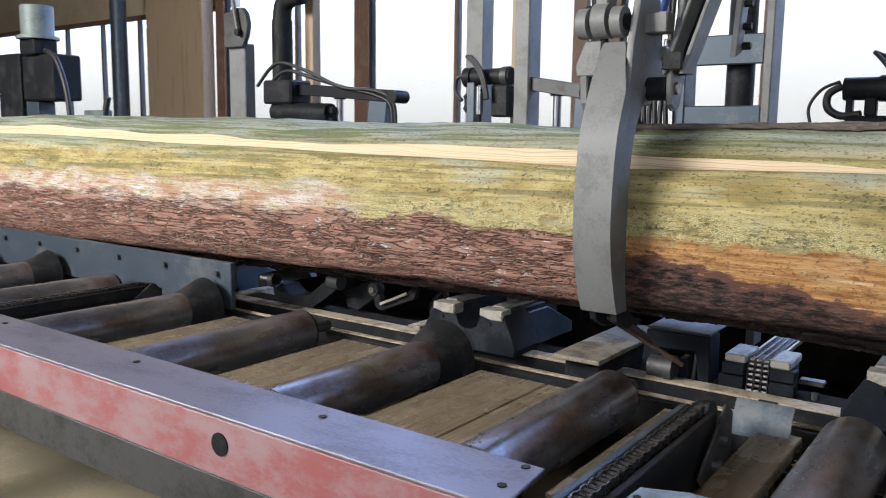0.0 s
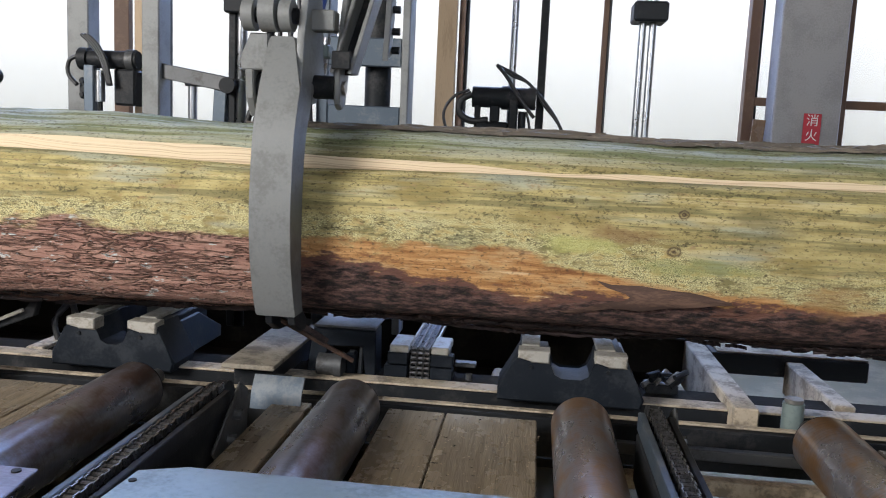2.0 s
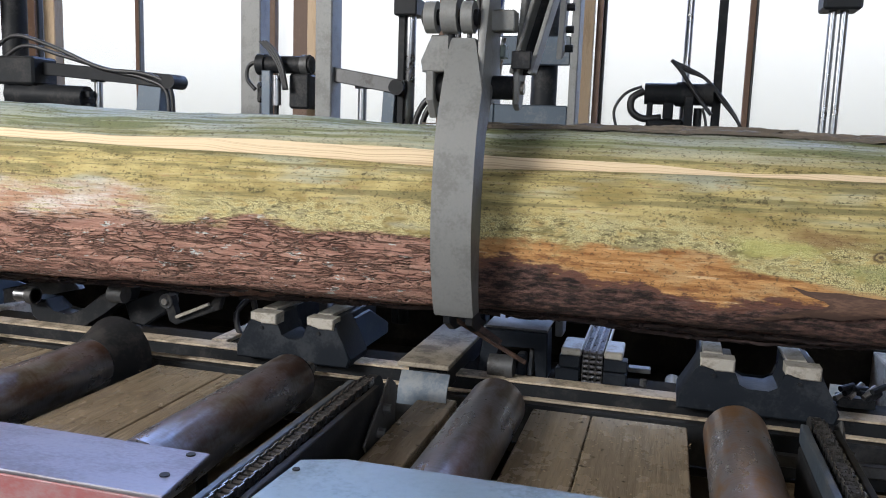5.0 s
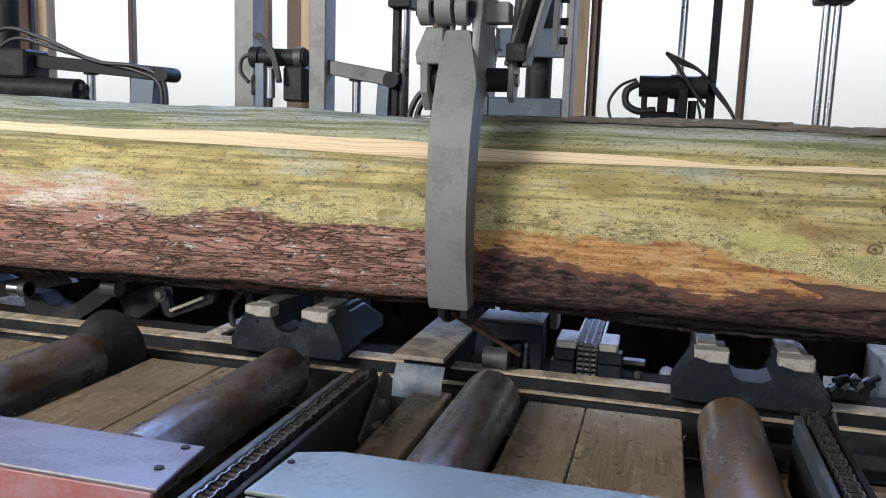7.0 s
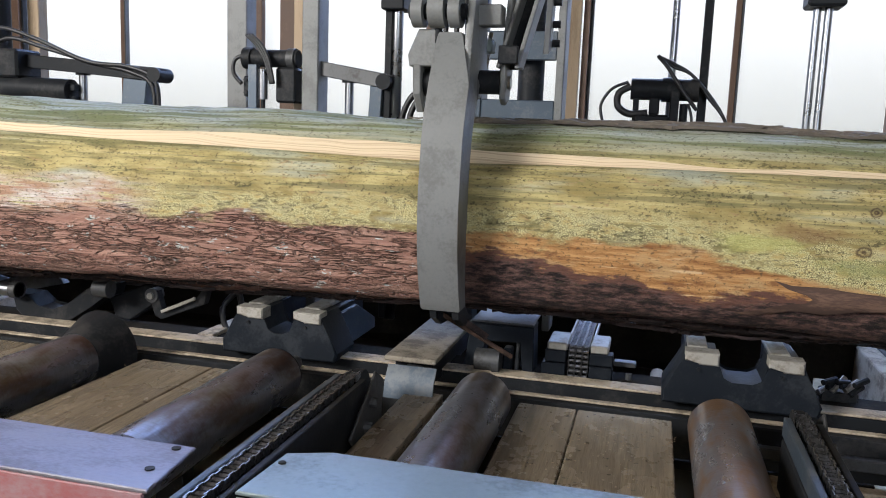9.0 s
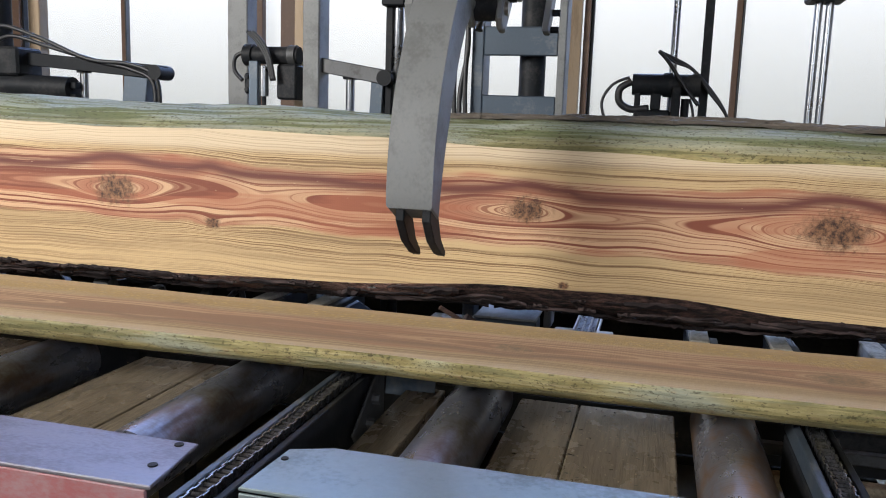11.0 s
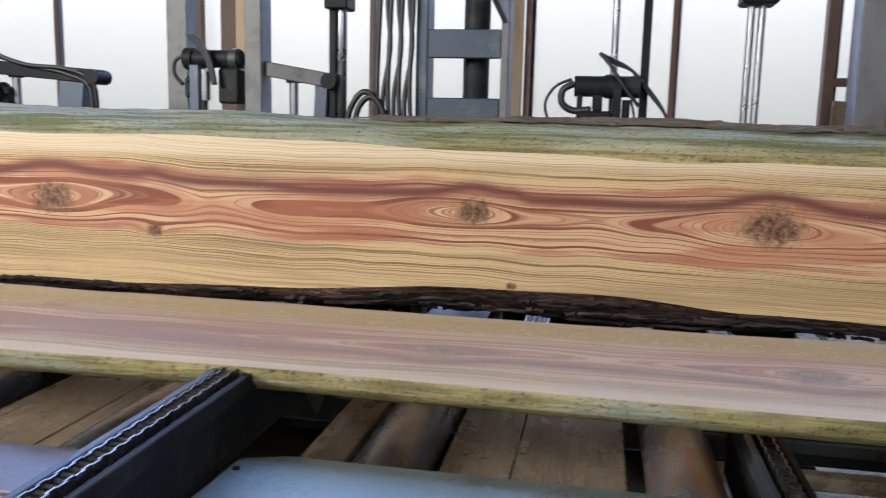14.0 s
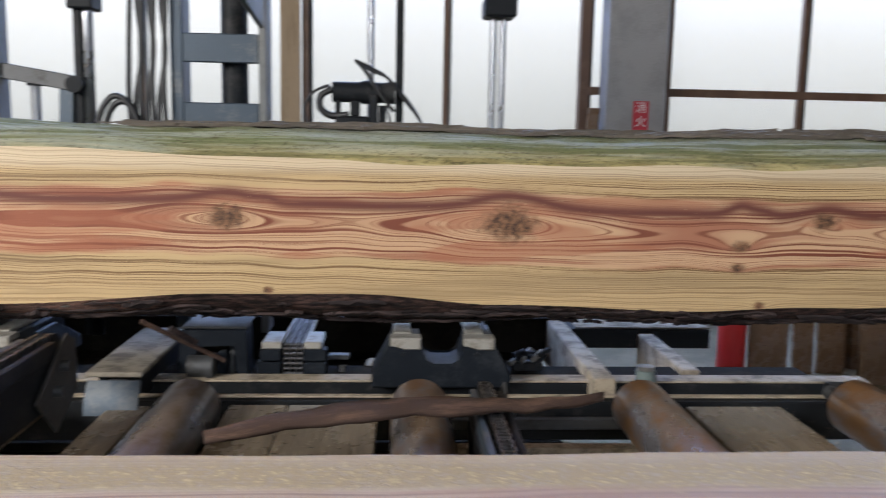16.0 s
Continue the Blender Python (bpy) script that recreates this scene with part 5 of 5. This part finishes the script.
# ---- slab sawn off the log ----
slab = empty("slab", "thick slab sawn off the log with a mossy bark side", "slab", at=(0, 2.25, 1.16))
SX0, SX1, NS, NW = -5.2, 1.37, 420, 44
bm, face = bmesh.new(), bmesh.new()
prev = fprev = None
for i in range(NS + 1):
    x = SX0 + (SX1 - SX0) * i / NS
    butt = min(0.07, 0.021 * max(0.0, -1.0 - x))
    lowy = 0.205 + butt * 0.9 + 0.014 * noise.noise(Vector((x * 1.3, 5, 0))) + 0.006 * noise.noise(Vector((x * 5, 5, 0)))
    topy = -0.2 - butt - 0.011 * max(0.0, min(1.0, x + 1.0)) + 0.01 * noise.noise(Vector((x * 1.1, 9, 0)))
    ring = []
    for k in range(NW + 1):
        s = -math.cos(math.pi * k / NW)
        y = topy + (lowy - topy) * (s + 1) / 2
        d = 0.082 * (1 - abs(s) ** 4) ** 0.5 + 0.006 * noise.noise(Vector((x * 2, y * 6, 1)))
        d += 0.0025 * noise.noise(Vector((x * 9, y * 60, 4)))
        if y > 0.0:
            d += 0.006 * noise.noise(Vector((x * 5, y * 45, 2))) * min(1, y * 20) * (1.0 if x < -1 else 0.35)
        ring.append(bm.verts.new((x, y, -max(d, 0.0) * (k not in (0, NW)))))
    col = [face.verts.new((x, topy + (lowy - topy) * k / 6, 0.0)) for k in range(7)]
    if prev:
        for k in range(NW):
            bm.faces.new((prev[k], prev[k + 1], ring[k + 1], ring[k]))
        for k in range(6):
            face.faces.new((fprev[k], fprev[k + 1], col[k + 1], col[k]))
    else:
        bm.faces.new(ring)
    prev, fprev = ring, col
bm.faces.new(prev)
part("bark_side", bm, SLAB_BARK, slab, "mossy green upper flank over fibrous red bark", True)
part("sawn_face", face, SLAB_FACE, slab, "fresh sawn face with sawdust")

# crumbs of dark bark lying on the sawn face
random.seed(23)
crumbs = bmesh.new()
for i in range(45):
    cx, cy = random.gauss(0.68, 0.045), random.gauss(0.15, 0.03)
    L, w, h, a = random.uniform(0.004, 0.017), random.uniform(0.003, 0.009), random.uniform(0.002, 0.008), random.uniform(0, 3.1)
    e = Vector((math.cos(a), math.sin(a), 0))
    beam(Vector((cx, cy, h * 0.5)) - e * L, Vector((cx, cy, h * 0.6)) + e * L, w, h, 0, crumbs)
part("bark_crumbs", crumbs, DARK_BARK, slab, "crumbs of dark bark")

# ---- torn strip of bark that drops on to the rollers ----
torn_bark = empty("torn_bark", "long torn strip of brown bark", "bark", at=(-0.2, 2.2, 0.93))
t = bmesh.new()
lo = []
for k in range(25):
    u = k / 24
    x = (u - 0.5) * 0.95
    w = 0.05 * math.sin(math.pi * (0.12 + 0.86 * u)) * (1 + 0.35 * noise.noise(Vector((x * 9, 0, 0))))
    y = 0.012 * noise.noise(Vector((x * 4, 3, 0)))
    z = 0.02 * math.sin(u * 5.0) + 0.006 * noise.noise(Vector((x * 14, 8, 0)))
    row = [t.verts.new(c) for c in ((x, y - w, z), (x, y, z + 0.012), (x, y + w, z + 0.004), (x, y + w, z - 0.005), (x, y, z + 0.002), (x, y - w, z - 0.011))]
    if lo:
        for j in range(6):
            t.faces.new((lo[j], lo[(j + 1) % 6], row[(j + 1) % 6], row[j]))
    else:
        t.faces.new(row)
    lo = row
t.faces.new(lo)
part("bark_sheet", t, TORN_BARK, torn_bark, smooth=True)

# ---- things by the far wall ----
extinguisher = empty("fire_extinguisher", "red fire extinguisher standing on the floor by the column", "fire extinguisher", at=(1.82, 4.75, 0))
part("body", rod((0, 0, 0.0), (0, 0, 0.42), 0.085, 24), EXT_RED, extinguisher)
part("shoulder", rod((0, 0, 0.42), (0, 0, 0.5), 0.085, 24, 0.03), EXT_RED, extinguisher)
part("valve", box(-0.03, 0.05, -0.015, 0.015, 0.5, 0.56, 0.004), DARK_STEEL, extinguisher)
sign = empty("wall_sign", "small red vertical sign with white lettering on the column", "sign", at=(1.63, 6.288, 1.65))
part("plate", box(-0.062, 0.062, -0.004, 0.004, -0.24, 0.12, 0.001), SIGN_RED, sign)
for i, ch in enumerate("消火器"):
    cu = bpy.data.curves.new("letter", "FONT")
    cu.body, cu.size, cu.align_x, cu.align_y, cu.extrude = ch, 0.092, "CENTER", "CENTER", 0.0005
    t = new("letter", cu)
    t.parent, t.location, t.rotation_euler = sign, (0, -0.006, 0.065 - 0.108 * i), (radians(90), 0, 0)
    t.data.materials.append(SIGN_WHITE)
# x of the foot, width, height, y of the foot, sideways tilt
BOARDS = [(3.12, 0.12, 2.02, 5.2, 1), (3.27, 0.19, 2.19, 5.28, 1), (3.65, 0.27, 1.63, 5.2, 0), (2.08, 0.25, 0.98, 4.8, 1), (2.33, 0.13, 0.96, 4.83, -1), (2.52, 0.18, 0.94, 4.85, 1),
          (2.62, 0.2, 0.95, 4.98, 1), (2.78, 0.14, 0.95, 4.95, -1), (2.86, 0.1, 1.0, 4.72, 0), (2.96, 0.1, 1.1, 4.7, 1), (3.06, 0.09, 1.0, 4.66, 2), (2.66, 0.18, 0.95, 4.6, -1), (3.02, 0.26, 1.42, 4.5, -1), (3.3, 0.28, 1.36, 4.42, 3), (3.6, 0.25, 1.5, 4.45, -4), (3.95, 0.3, 1.45, 4.5, 2), (1.16, 0.09, 1.72, 6.3, 4)]
for x, w, h, y, tilt in BOARDS:
    b = link_mesh("leaning_board", box(-w / 2, w / 2, -0.014, 0.014, 0, h, 0.003), OFFCUT)
    b.matrix_world = pose(x, y, 0, -3, tilt, 0)
    tagged(b, "rough sawn brown board leaning by the wall", "board", "boards leaning by the wall")


# ---- movement ----
def motions():
    run = [(0, -0.548), (0.5, -0.431), (1.0, -0.315), (1.5, -0.203), (2.0, -0.093), (2.5, -0.030), (2.9, 0.0), (3.3, 0.0), (16.0, 0.0)]
    walk(carriage, [(t, pose(x, 0, 0)) for t, x in run])
    walk(log, [(t, pose(x, *LOG_AT.yz)) for t, x in run])
    fall = [(9.6, 2.25, 1.16, -90), (9.9, 2.19, 1.14, -80), (10.2, 2.06, 1.06, -48), (10.45, 1.95, 0.96, -12), (10.6, 1.91, 0.922, 0), (12.35, 1.905, 0.92, 0),
            (12.6, 1.90, 0.95, 0), (13.1, 1.82, 1.035, 0), (13.4, 1.76, 1.04, 2), (14.1, 1.587, 0.997, 5), (14.6, 1.39, 1.0, 1), (15.2, 1.153, 1.0, 0), (16.0, 0.85, 1.0, 0)]
    walk(slab, [(t, pose(x, 2.25, 1.16, -90)) for t, x in run[:-1]] + [(t, pose(0, y, z, a)) for t, y, z, a in fall])
    cling = pose(-0.215, 0.1, -0.072)
    slab_rows = [(t, pose(x, 2.25, 1.16, -90)) for t, x in run[:-1]] + [(t, pose(0, y, z, a)) for t, y, z, a in fall if t < 14.0]
    drop = [(14.15, pose(-0.215, 1.66, 0.91, 3, 0, 3)), (14.35, pose(-0.215, 1.66, 0.872, 0, 0, 12)), (14.5, pose(-0.215, 1.655, 0.858, 0, 0, 20)), (16.0, pose(-0.215, 1.655, 0.858, 0, 0, 20))]
    walk(torn_bark, [(t, m @ cling) for t, m in slab_rows] + drop)
    swing = [(0, 0), (9.5, 0), (9.8, 5), (10.2, 20), (10.6, 30), (11.0, 24), (11.4, 21), (11.6, 24.5), (12.0, 33.5), (12.5, 44.4), (12.8, 51.5), (13.1, 60), (13.5, 74), (13.9, 80), (16, 80)]
    walk(hook, [(t, Matrix.Translation(PIV) @ pose(0, 0, 0, -a, 0, 0)) for t, a in swing])
    lift = [(0, 0.82), (12.35, 0.82), (12.6, 0.85), (13.1, 0.955), (13.4, 0.96), (16, 0.96)]
    walk(lift_bar, [(t, pose(-1.12, 0, z)) for t, z in lift])


motions()
